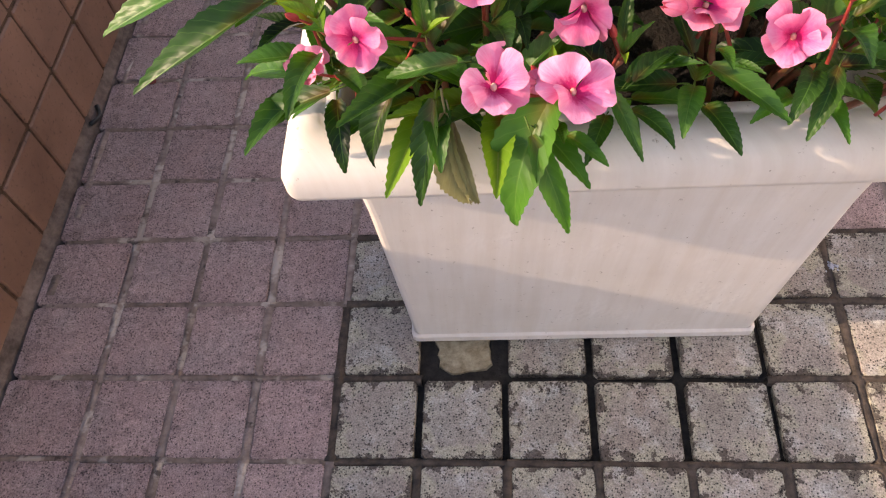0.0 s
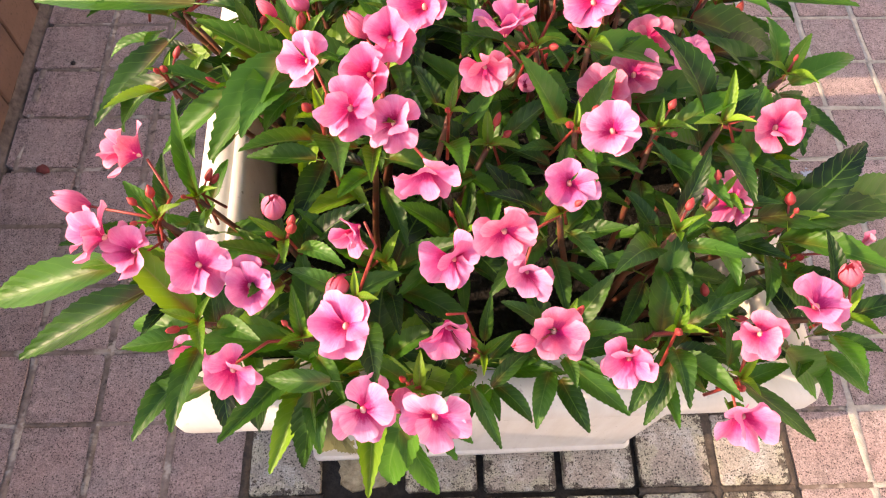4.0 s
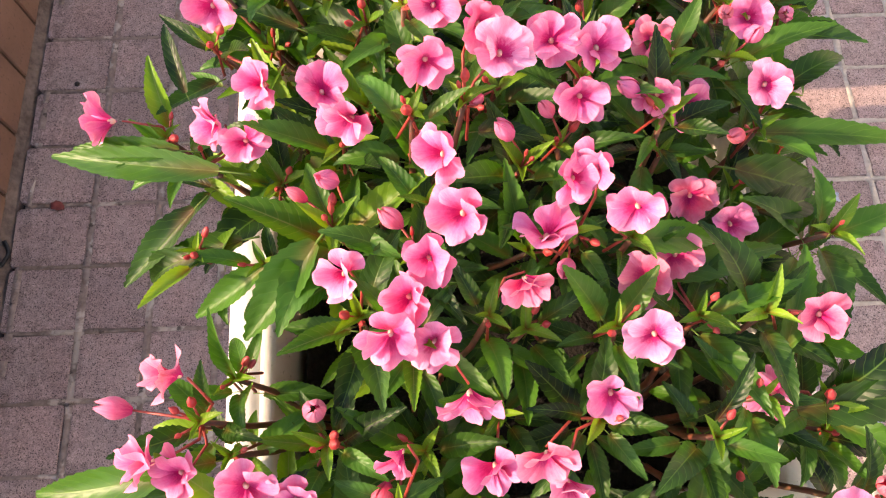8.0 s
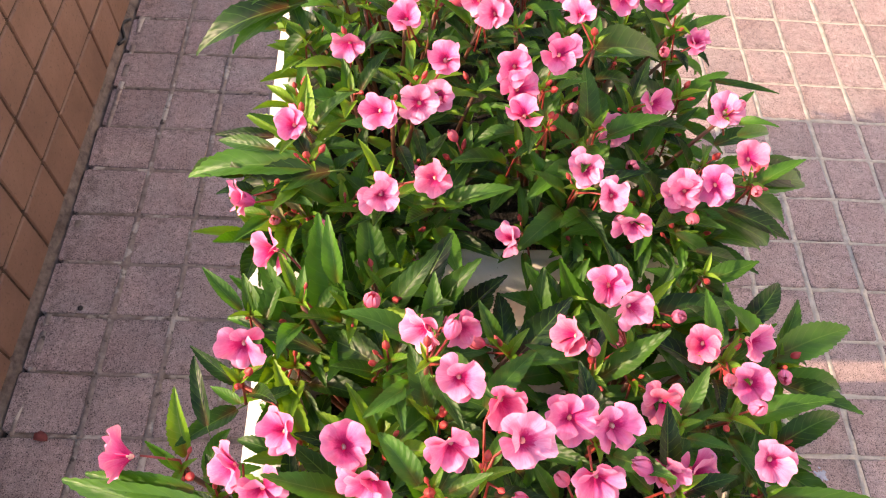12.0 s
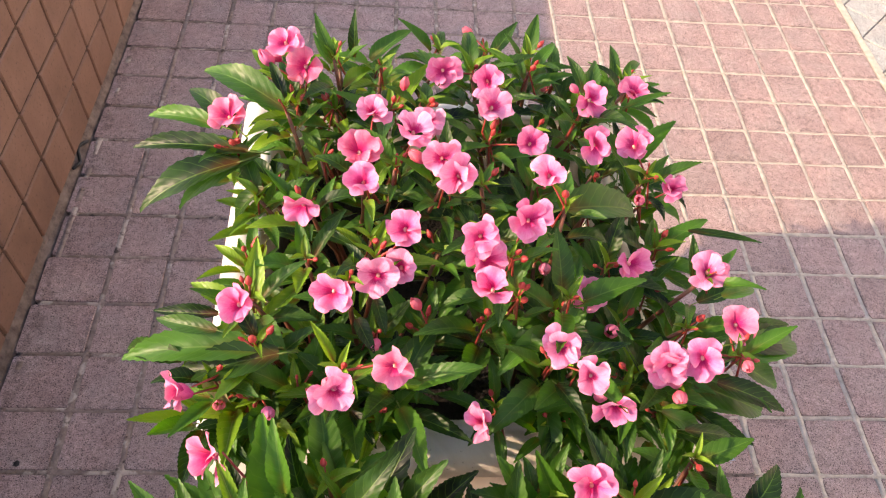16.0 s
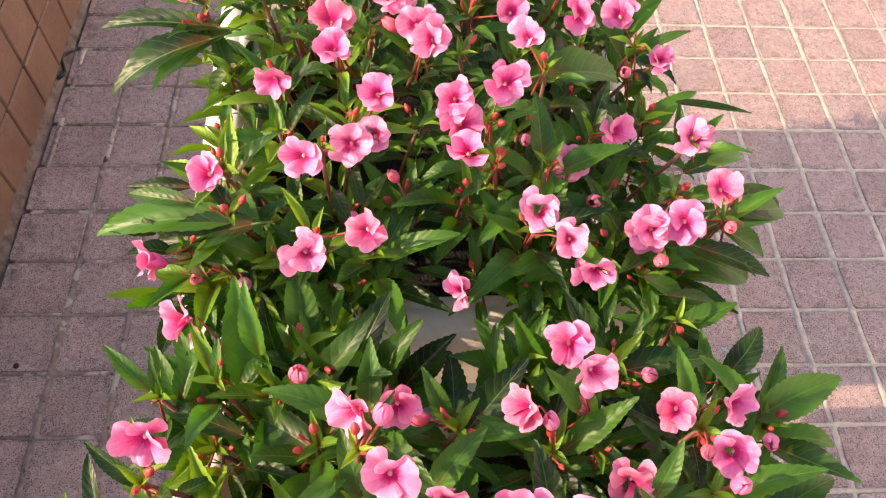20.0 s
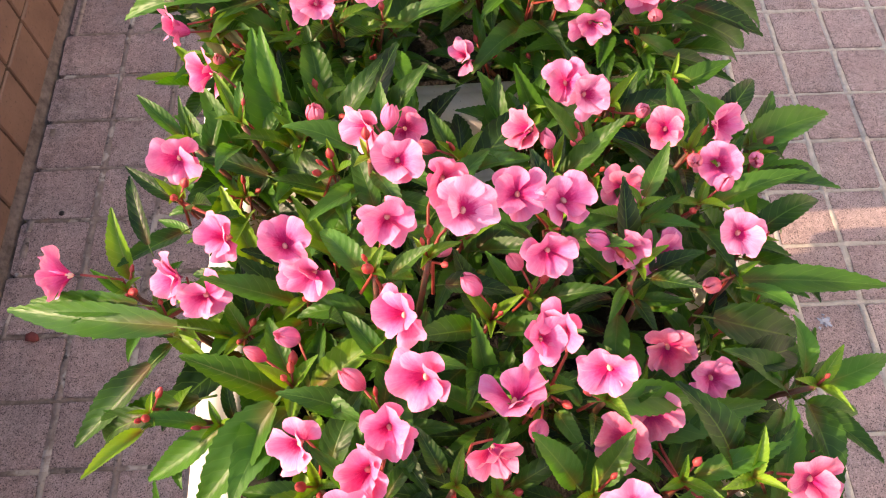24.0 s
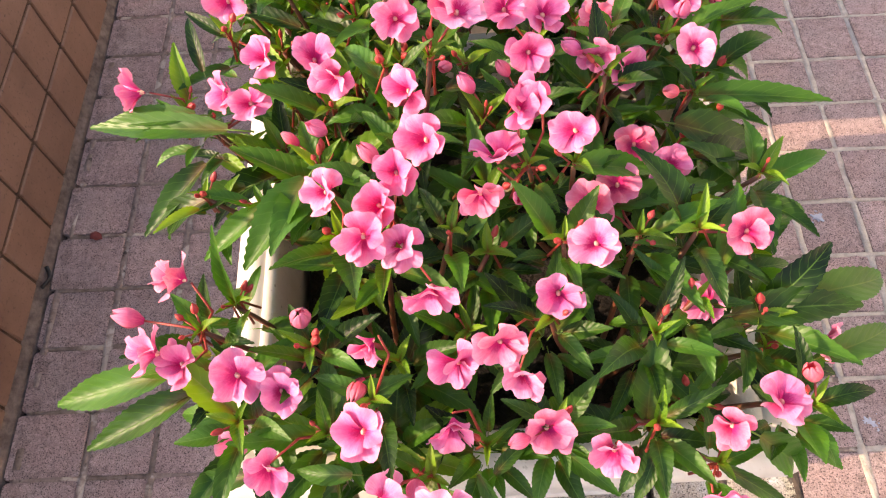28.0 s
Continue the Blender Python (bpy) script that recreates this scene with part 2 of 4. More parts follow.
def leaf_material(name, dark, light, rib, glow, gloss=0.34, flush=0.3):
    """A leaf blade: quilted between its side veins, with a paler midrib and a slight gloss."""
    m, nt, b = material(name)
    uv = nt.nodes.new("ShaderNodeUVMap")
    sep = nt.nodes.new("ShaderNodeSeparateXYZ")
    nt.links.new(uv.outputs[0], sep.inputs[0])
    across = calc(nt, "ABSOLUTE", calc(nt, "SUBTRACT", calc(nt, "MULTIPLY", sep.outputs[0], 2.0), 1.0))
    along = sep.outputs[1]
    place = world_place(nt)
    skew = calc(nt, "SUBTRACT", calc(nt, "MULTIPLY", along, 8.5), calc(nt, "MULTIPLY", calc(nt, "POWER", across, 1.3), 1.5))
    fold = calc(nt, "ABSOLUTE", calc(nt, "SUBTRACT", calc(nt, "FRACT", skew), 0.5))
    vein = ramp(nt, fold, (0.43, grey(0.0)), (0.5, grey(1.0)))
    midrib = ramp(nt, across, (0.0, grey(1.0)), (0.07, grey(0.0)))
    tone = calc(nt, "ADD", calc(nt, "MULTIPLY", noise_of(nt, place, 25.0, 3.0), 0.6), calc(nt, "MULTIPLY", own_random(nt), 0.5))
    base = ramp(nt, tone, (0.22, dark), (0.54, tuple(0.5 * a + 0.5 * b for a, b in zip(dark, light))), (0.87, light))
    base = mix(nt, calc(nt, "MULTIPLY", vein, 0.28), base, rib)
    base = mix(nt, calc(nt, "MULTIPLY", midrib, 0.65), base, rib)
    red = ramp(nt, calc(nt, "ADD", along, calc(nt, "MULTIPLY", across, 0.35)), (0.06, grey(flush)), (0.40, grey(0.0)))
    base = mix(nt, red, base, (0.24, 0.030, 0.018))
    spots = ramp(nt, noise_of(nt, place, 190.0, 4.0, 0.7), (0.24, (0.55, 0.5, 0.4)), (0.33, grey(1.0)))
    base = mix(nt, 1.0, base, spots, "MULTIPLY")
    nt.links.new(base, b.inputs["Base Color"])
    b.inputs["Roughness"].default_value = gloss
    b.inputs["Specular IOR Level"].default_value = 0.28
    height = calc(nt, "SUBTRACT", calc(nt, "MULTIPLY", ramp(nt, fold, (0.0, grey(1.0)), (0.5, grey(0.0))), 0.8), calc(nt, "MULTIPLY", midrib, 0.9))
    bump(nt, b, calc(nt, "ADD", height, calc(nt, "MULTIPLY", noise_of(nt, place, 120.0, 4.0), 0.9)), 0.22, 0.0016)
    add_translucent(nt, b, mix(nt, 1.0, base, glow, "MULTIPLY"), 0.22)
    return m


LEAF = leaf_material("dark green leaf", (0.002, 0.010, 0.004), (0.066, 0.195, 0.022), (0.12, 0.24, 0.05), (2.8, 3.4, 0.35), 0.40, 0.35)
# this paler green also stands in for sunlight on the plants' left leaves
LEAF_YOUNG_LIT = leaf_material("young and sun-bright green leaf", (0.06, 0.17, 0.010), (0.21, 0.37, 0.026), (0.30, 0.36, 0.10), (1.9, 1.9, 0.5), 0.40, 0.7)


def flat_fan(nt, sep):
    """Coordinates stretched along a petal, for fine veins that run outwards."""
    c = nt.nodes.new("ShaderNodeCombineXYZ")
    nt.links.new(calc(nt, "MULTIPLY", sep.outputs[0], 4.0), c.inputs[0])
    nt.links.new(calc(nt, "MULTIPLY", sep.outputs[1], 0.4), c.inputs[1])
    return c.outputs[0]


def petal_material(name, deep, fair):
    m, nt, b = material(name)
    uv = nt.nodes.new("ShaderNodeUVMap")
    sep = nt.nodes.new("ShaderNodeSeparateXYZ")
    nt.links.new(uv.outputs[0], sep.inputs[0])
    along = sep.outputs[1]
    place = world_place(nt)
    body = ramp(nt, own_random(nt), (0.0, deep), (1.0, fair))
    streak = noise_of(nt, uv.outputs[0], 9.0, 3.0)
    ragged = calc(nt, "ADD", along, calc(nt, "MULTIPLY", calc(nt, "SUBTRACT", streak, 0.5), 0.35))
    eye = ramp(nt, ragged, (0.27, grey(1.0)), (0.52, grey(0.0)))
    edge = ramp(nt, ragged, (0.50, grey(0.0)), (1.0, grey(0.42)))
    base = mix(nt, edge, body, (0.95, 0.62, 0.70))
    base = mix(nt, eye, base, (0.55, 0.008, 0.15))
    vein = ramp(nt, noise_of(nt, flat_fan(nt, sep), 5.0, 3.0, 0.6), (0.40, grey(0.0)), (0.62, grey(0.35)))
    base = mix(nt, calc(nt, "MULTIPLY", vein, 0.8), base, (0.82, 0.06, 0.22))
    nt.links.new(base, b.inputs["Base Color"])
    b.inputs["Roughness"].default_value = 0.55
    b.inputs["Specular IOR Level"].default_value = 0.25
    b.inputs["Sheen Weight"].default_value = 0.15
    bump(nt, b, calc(nt, "ADD", streak, noise_of(nt, place, 240.0, 3.0)), 0.25, 0.001)
    add_translucent(nt, b, base, 0.16)
    return m


PETAL_HUES = [
    petal_material("coral pink petal", (0.84, 0.085, 0.21), (0.89, 0.17, 0.32)),
    petal_material("rose pink petal", (0.85, 0.10, 0.31), (0.89, 0.18, 0.41)),
    petal_material("pale pink petal", (0.87, 0.20, 0.42), (0.92, 0.32, 0.52)),
    petal_material("mauve pink petal", (0.82, 0.11, 0.35), (0.85, 0.19, 0.43)),
    petal_material("coral red bud petal", (0.78, 0.045, 0.075), (0.86, 0.12, 0.17)),
]


def plain_plant(name, dark, light, rough=0.5, glow=None):
    m, nt, b = material(name)
    n = noise_of(nt, world_place(nt), 150.0, 3.0)
    col = ramp(nt, n, (0.3, dark), (0.7, light))
    nt.links.new(col, b.inputs["Base Color"])
    b.inputs["Roughness"].default_value = rough
    bump(nt, b, n, 0.2, 0.001)
    if glow:
        add_translucent(nt, b, col, glow)
    return m


STEM = plain_plant("reddish green stem", (0.10, 0.055, 0.02), (0.20, 0.05, 0.03))
STALK = plain_plant("red flower stalk", (0.30, 0.03, 0.025), (0.42, 0.07, 0.05))
BUD = plain_plant("coral red bud", (0.46, 0.03, 0.035), (0.62, 0.10, 0.09), 0.45, 0.2)
HEART = plain_plant("pale flower heart", (0.80, 0.34, 0.26), (0.90, 0.62, 0.46), 0.5)
DRY = plain_plant("dried brown petal", (0.16, 0.03, 0.025), (0.26, 0.06, 0.05), 0.8)
BLACK = plain_plant("black seed husk", (0.01, 0.008, 0.008), (0.03, 0.02, 0.02), 0.6)
SPLASH = plain_plant("chalky pale blue paint splash", (0.38, 0.42, 0.50), (0.52, 0.56, 0.63), 0.8)
CABLE = plain_plant("black cable sheath", (0.008, 0.008, 0.008), (0.02, 0.02, 0.02), 0.5)


# ---- building helpers ----
def mesh_from(bm, name, mat, smooth=False):
    me = bpy.data.meshes.new(name)
    bm.to_mesh(me)
    bm.free()
    me.materials.append(mat)
    if smooth:
        me.shade_smooth()
    return me


def thing(name, label, category, place=(0, 0, 0), group="", kind=""):
    ob = new(name)
    ob.location = place
    return tagged(ob, label, category, group, kind)


def hang(ob, parent, m):
    ob.parent = parent
    ob.matrix_basis = m
    return ob


def part(name, bm, mat, parent, label="", smooth=False, m=None):
    ob = new(name, mesh_from(bm, name, mat, smooth))
    hang(ob, parent, m or Matrix())
    return tagged(ob, label)


def box_into(bm, x0, y0, z0, x1, y1, z1, bevel=0.0):
    made = bmesh.ops.create_cube(bm, size=1.0, matrix=Matrix.Translation(((x0 + x1) / 2, (y0 + y1) / 2, (z0 + z1) / 2)) @ Matrix.Diagonal((x1 - x0, y1 - y0, z1 - z0, 1)))
    if bevel:
        edges = {e for v in made["verts"] for e in v.link_edges}
        bmesh.ops.bevel(bm, geom=list(edges), offset=bevel, segments=1, affect="EDGES")


def tube_into(bm, points, radii, sides=6):
    """A round tapered tube along a line of points."""
    rings = []
    for n, p in enumerate(points):
        ahead = (points[min(n + 1, len(points) - 1)] - points[max(n - 1, 0)]).normalized()
        side = ahead.cross(Vector((0.3, 0.9, 0.2))).normalized()
        other = ahead.cross(side)
        rings.append([bm.verts.new(p + radii[n] * (math.cos(a) * side + math.sin(a) * other)) for a in (2 * math.pi * k / sides for k in range(sides))])
    for a, b in zip(rings, rings[1:]):
        for k in range(sides):
            bm.faces.new((a[k], a[(k + 1) % sides], b[(k + 1) % sides], b[k]))
    bm.faces.new(rings[0][::-1])
    bm.faces.new(rings[-1])


def frame_of(base, ahead, up):
    """A pose whose y runs along ahead and whose z lies nearest to up."""
    y = Vector(ahead).normalized()
    x = y.cross(Vector(up))
    x = x.normalized() if x.length > 1e-4 else y.orthogonal().normalized()
    z = x.cross(y)
    m = Matrix((x, y, z)).transposed().to_4x4()
    m.translation = base
    return m


# ---- ground and paving ----
PITCH = 0.1
rng = random.Random(7)


def sheet(name, x0, y0, x1, y1, z, mat, label, category):
    bm = bmesh.new()
    v = [bm.verts.new(p) for p in ((x0, y0, z), (x1, y0, z), (x1, y1, z), (x0, y1, z))]
    bm.faces.new(v)
    return tagged(new(name, mesh_from(bm, name, mat)), label, category, kind="structure")


ground = sheet("ground", -400, -400, 400, 400, -0.03, EARTH, "bare pale ground spreading to the horizon", "ground")


def slab(name, x0, y0, x1, y1, z0, z1, mat, label, category):
    bm = bmesh.new()
    box_into(bm, x0, y0, z0, x1, y1, z1)
    return tagged(new(name, mesh_from(bm, name, mat)), label, category, kind="structure")


pavement = slab("pavement", -0.56, -2.2, 1.31, 4.6, -0.029, -0.012, DIRT, "mauve cement paving in small square blocks with cement joints", "pavement")


def joints(name, lines, mat, label):
    """Cement lying in the joints: low, uneven strips. lines: x0, y0, x1, y1."""
    bm = bmesh.new()
    r = random.Random(3)
    for x0, y0, x1, y1 in lines:
        along = Vector((x1 - x0, y1 - y0, 0))
        n = max(1, round(along.length / 0.025))
        side = Vector((-along.y, along.x, 0)).normalized() * (0.0090 if abs(along.y) > abs(along.x) else 0.0062)
        row = []
        for k in range(n + 1):
            p = Vector((x0, y0, 0)) + along * k / n
            w = 1.0 + r.uniform(-0.25, 0.25)
            h = -0.0009 + r.uniform(-0.0012, 0.0016)
            row.append([bm.verts.new(p - side * w + Vector((0, 0, -0.011))), bm.verts.new(p - side * 0.55 * w + Vector((0, 0, h))),
                        bm.verts.new(p + side * 0.55 * w + Vector((0, 0, h))), bm.verts.new(p + side * w + Vector((0, 0, -0.011)))])
        for a, b in zip(row, row[1:]):
            for k in range(3):
                bm.faces.new((a[k], b[k], b[k + 1], a[k + 1]))
    ob = part(name, bm, mat, pavement, label, smooth=True)
    return tagged(ob, kind="stuff")


def bare(i, j):
    """Joints washed out to the dirt right in front of the near planter."""
    return -0.3 < i < 4.4 and -0.6 < j < 1.4


def worn(i, j):
    """The weathered blocks round the front of the near planter."""
    return i > -1.2 + 0.25 * abs(j) and i < 6.2 and -5.2 + 0.4 * abs(i - 2.5) < j < 2.2


brown, old_lines, dark, pale = [], [], [], []
rj = random.Random(17)
for i in range(-5, 13):
    for j in range(-22, 46):
        x, y = PITCH * i, PITCH * j
        for di, dj, line in ((0, 0.5, (x, y, x, y + PITCH)), (0.5, 0, (x, y, x + PITCH, y))):
            if bare(i + di, j + dj):
                continue
            if worn(i + di, j + dj):
                dark.append(line)
            elif i > 6.5 or (i > 4 and j > 11):
                pale.append(line)
            else:
                (brown if rj.random() < (0.85 if di == 0 else 0.35) else old_lines).append(line)
joints("joint_cement", brown, GROUT, "brownish worn cement joints")
joints("joint_cement", old_lines, GROUT_OLD, "dark brown old cement joints")
joints("joint_cement", dark, GROUT_DARK, "dark washed-out cement joints")
joints("joint_cement", pale, GROUT_PALE, "pale cement joints")


def block_mesh(name, mat, seed, half_x=0.0455, half_y=0.0473):
    r = random.Random(seed)
    bm = bmesh.new()
    top, low = [], []
    for k in range(4):
        cx, cy = ((-1, -1), (1, -1), (1, 1), (-1, 1))[k]
        for dx, dy in ((-0.004 * cx, 0), (0, -0.004 * cy)) if (k % 2) == 1 else ((0, -0.004 * cy), (-0.004 * cx, 0)):
            x, y = half_x * cx + dx + r.uniform(-0.0009, 0.0009), half_y * cy + dy + r.uniform(-0.0009, 0.0009)
            top.append(bm.verts.new((x * 0.975, y * 0.975, r.uniform(-0.0003, 0.0003))))
            low.append(bm.verts.new((x, y, -0.0022)))
    foot = [bm.verts.new((v.co.x, v.co.y, -0.0125)) for v in low]
    bm.faces.new(top)
    for a, b in ((top, low), (low, foot)):
        for k in range(8):
            bm.faces.new((a[k], b[k], b[(k + 1) % 8], a[(k + 1) % 8]))
    bmesh.ops.recalc_face_normals(bm, faces=bm.faces)
    return mesh_from(bm, name, mat)


# ---- the pale paving beyond and an unseen closing wall added to bounce sunlight ----
pavement_far = slab("pavement_pale", 1.31, -2.2, 5.5, 4.6, -0.029, -0.0105, PAVING_GREY, "pale grey square paving laid on the slant behind a cream edging", "pavement")
slab("wall_east", 5.5, -7.0, 5.7, 11.0, -0.03, 4.2, PLASTER, "plain pale rendered wall, unseen, added to bounce light on the paving", "wall")


def edging():
    bm = bmesh.new()
    r = random.Random(6)
    rows = []
    for k in range(149):
        y = -2.4 + 0.05 * k
        a, b = 1.2975 + r.uniform(-0.001, 0.001), 1.318 + r.uniform(-0.0015, 0.0015)
        rows.append([bm.verts.new(q) for q in ((a, y, -0.012), (a + 0.002, y, 0.0006), (b - 0.002, y, 0.001), (b, y, -0.012))])
    for a, b in zip(rows, rows[1:]):
        for k in range(3):
            bm.faces.new((a[k], a[k + 1], b[k + 1], b[k]))
    part("edging", bm, GROUT_CREAM, pavement_far, "cream cement edging strip")


def slanted_blocks():
    """Pale blocks turned by half a right angle, cut straight along the edging."""
    rest = bmesh.new()
    r = random.Random(8)
    turn = Matrix.Rotation(radians(45), 4, "Z")
    for a in range(-30, 62):
        for b in range(-30, 62):
            c = turn @ Vector((PITCH * (a + 0.5), PITCH * (b + 0.5), 0)) + Vector((1.318, 0.03, 0))
            if not (1.27 < c.x < 2.6 and 0.2 < c.y < 4.9):
                continue
            bm = bmesh.new()
            box_into(bm, -0.0465, -0.0485, -0.0125, 0.0465, 0.0485, 0.0, 0.002)
            m = Matrix.Translation(c + Vector((0, 0, r.uniform(-0.0006, 0.0004)))) @ turn
            bmesh.ops.transform(bm, matrix=m, verts=bm.verts)
            if c.x < 1.40:
                bmesh.ops.bisect_plane(bm, geom=bm.verts[:] + bm.edges[:] + bm.faces[:], plane_co=(1.319, 0, 0), plane_no=(-1, 0, 0), clear_outer=True)
                if not bm.faces:
                    bm.free()
                    continue
            if c.x < 1.56 and 1.0 < c.y < 4.2:
                part("paving_block", bm, PAVING_GREY, pavement_far)
            else:
                me = mesh_from(bm, "paving_block", PAVING_GREY)
                rest.from_mesh(me)
                bpy.data.meshes.remove(me)
    tagged(part("paving_blocks", rest, PAVING_GREY, pavement_far, "pale grey paving blocks further off"), kind="stuff")


# ---- boundary wall ----
WALL_X, WALL_PITCH, WALL_TOP = -0.525, 0.1027, 0.440
wall_west = slab("wall_west", -0.74, -2.4, WALL_X - 0.004, 5.0, -0.03, WALL_TOP, WALL_JOINT, "low wall clad in square terracotta tiles with dirty joints", "wall")


def wall_tiles():
    bm = bmesh.new()
    box_into(bm, -0.009, -0.0485, -0.0485, 0.0, 0.0485, 0.0485, 0.0022)
    me = mesh_from(bm, "wall_tile", WALL_TILE)
    r = random.Random(5)
    for a in range(-22, 46):
        for b in range(4):
            ob = new("wall_tile", me)
            hang(ob, wall_west, pose(WALL_X + r.uniform(-0.0008, 0.0008), 1.229 + WALL_PITCH * (a - 10.5), 0.015 + WALL_PITCH * (b + 0.5), r.uniform(-0.5, 0.5), r.uniform(-0.4, 0.4), r.uniform(-0.4, 0.4)))


def coping():
    bm = bmesh.new()
    box_into(bm, -0.76, -2.4, WALL_TOP, WALL_X - 0.002, 5.0, WALL_TOP + 0.028, 0.004)
    return tagged(new("wall_cap", mesh_from(bm, "wall_cap", PLASTER)), "pale cement capping along the low tiled wall", "wall cap", kind="structure")


coping()


def fillet():
    """The rough mortar along the foot of the wall."""
    bm = bmesh.new()
    r = random.Random(11)
    rows = []
    for k in range(0, 297):
        y = -2.4 + 0.025 * k
        w = 0.002 + 0.002 * noise.noise((y * 9, 0, 0)) + r.uniform(-0.002, 0.002)
        h = 0.009 + 0.004 * noise.noise((y * 13, 5, 0)) + r.uniform(-0.002, 0.002)
        rows.append([bm.verts.new((WALL_X - 0.004, y, 0.018 + r.uniform(-0.006, 0.005))), bm.verts.new((WALL_X + 0.3 * w, y, h)),
                     bm.verts.new((WALL_X + 0.8 * w, y, 0.35 * h)), bm.verts.new((WALL_X + w + 0.004, y, 0.001)),
                     bm.verts.new((-0.5205, y, -0.002 + r.uniform(-0.001, 0.002))), bm.verts.new((-0.5165, y, -0.003 - r.choice((0, 0, 0, 0.006)))), bm.verts.new((-0.5145, y, -0.012))])
    for a, b in zip(rows, rows[1:]):
        for k in range(6):
            bm.faces.new((a[k], a[k + 1], b[k + 1], b[k]))
    return tagged(new("trim", mesh_from(bm, "trim", SKIRT, True)), "rough grey mortar along the foot of the tiled wall", "trim", kind="structure")


fillet()


# ---- planters ----
def ring_at(bm, x0, y0, x1, y1, z, radius, seg=4):
    """A ring of points round a rectangle with rounded corners."""
    pts = []
    for cx, cy, start in ((x1 - radius, y1 - radius, 0), (x0 + radius, y1 - radius, 90), (x0 + radius, y0 + radius, 180), (x1 - radius, y0 + radius, 270)):
        for k in range(seg + 1):
            a = radians(start + 90 * k / seg)
            pts.append(bm.verts.new((cx + radius * math.cos(a), cy + radius * math.sin(a), z)))
    return pts


def loft(bm, rings, close_first=False, close_last=False):
    for a, b in zip(rings, rings[1:]):
        for k in range(len(a)):
            bm.faces.new((a[k], a[(k + 1) % len(a)], b[(k + 1) % len(a)], b[k]))
    if close_first:
        bm.faces.new(rings[0][::-1])
    if close_last:
        bm.faces.new(rings[-1])


def planter(label, place, turn, size_x=0.515, size_y=0.535):
    """A square tapered planter: foot, sloping body, a step and a heavy rounded rim."""
    top = thing("planter", label, "planter", group="square planters in a row")
    top.matrix_basis = pose(*place, 0, 0, turn)
    hx, hy = size_x / 2, size_y / 2

    def rings(bm, profile, radius):
        return [ring_at(bm, -hx + d, -hy + d, hx - d, hy - d, 0.965 * z, radius) for d, z in profile]
    bm = bmesh.new()
    loft(bm, rings(bm, [(0.058, 0.002), (0.054, 0.006), (0.054, 0.017), (0.057, 0.020)], 0.008), close_first=True)
    part("foot", bm, PLASTER, top, smooth=False)
    bm = bmesh.new()
    loft(bm, rings(bm, [(0.057, 0.020), (0.051, 0.16), (0.045, 0.30), (0.041, 0.356)], 0.010))
    body = part("body", bm, PLASTER, top)
    for p in body.data.polygons:
        p.use_smooth = False
    bm = bmesh.new()
    loft(bm, rings(bm, [(0.041, 0.356), (0.030, 0.358), (0.026, 0.362), (0.026, 0.384), (0.031, 0.390)], 0.010))
    part("neck", bm, PLASTER, top)
    bm = bmesh.new()
    profile = [(0.031, 0.390), (0.006, 0.390), (0.001, 0.393), (0.0, 0.398), (0.0, 0.414), (0.003, 0.425), (0.010, 0.434), (0.019, 0.438),
               (0.031, 0.439), (0.033, 0.437), (0.035, 0.439), (0.044, 0.438), (0.047, 0.434), (0.050, 0.38), (0.052, 0.33)]
    loft(bm, rings(bm, profile, 0.012))
    rim = part("rim", bm, PLASTER, top, smooth=True)
    return top


P1 = (0.186, 0.254, 0.0)
P2 = (0.161, 0.822, 0.0)
planter_near = planter("cream painted cement planter with a heavy rim, stained at its foot", P1, 1.0, 0.512, 0.520)
planter_far = planter("cream painted cement planter with a heavy rim behind the first", P2, 1.5, 0.524)


def soil(label, place, turn):
    bm = bmesh.new()
    n = 26
    r = random.Random(4)
    grid = [[bm.verts.new((-0.197 + 0.394 * a / n, -0.207 + 0.414 * b / n, 0.335 + 0.02 * noise.noise((a * 0.4, b * 0.4, place[1] * 9)) + r.uniform(-0.004, 0.004))) for b in range(n + 1)] for a in range(n + 1)]
    for a in range(n):
        for b in range(n):
            bm.faces.new((grid[a][b], grid[a + 1][b], grid[a + 1][b + 1], grid[a][b + 1]))
    ob = new("potting_soil", mesh_from(bm, "potting_soil", SOIL, True))
    ob.matrix_basis = pose(*place, 0, 0, turn)
    return tagged(ob, label, "soil", kind="stuff")


soil("dark potting soil filling the near planter", P1, 1.0)
soil("dark potting soil filling the planter behind", P2, 1.5)


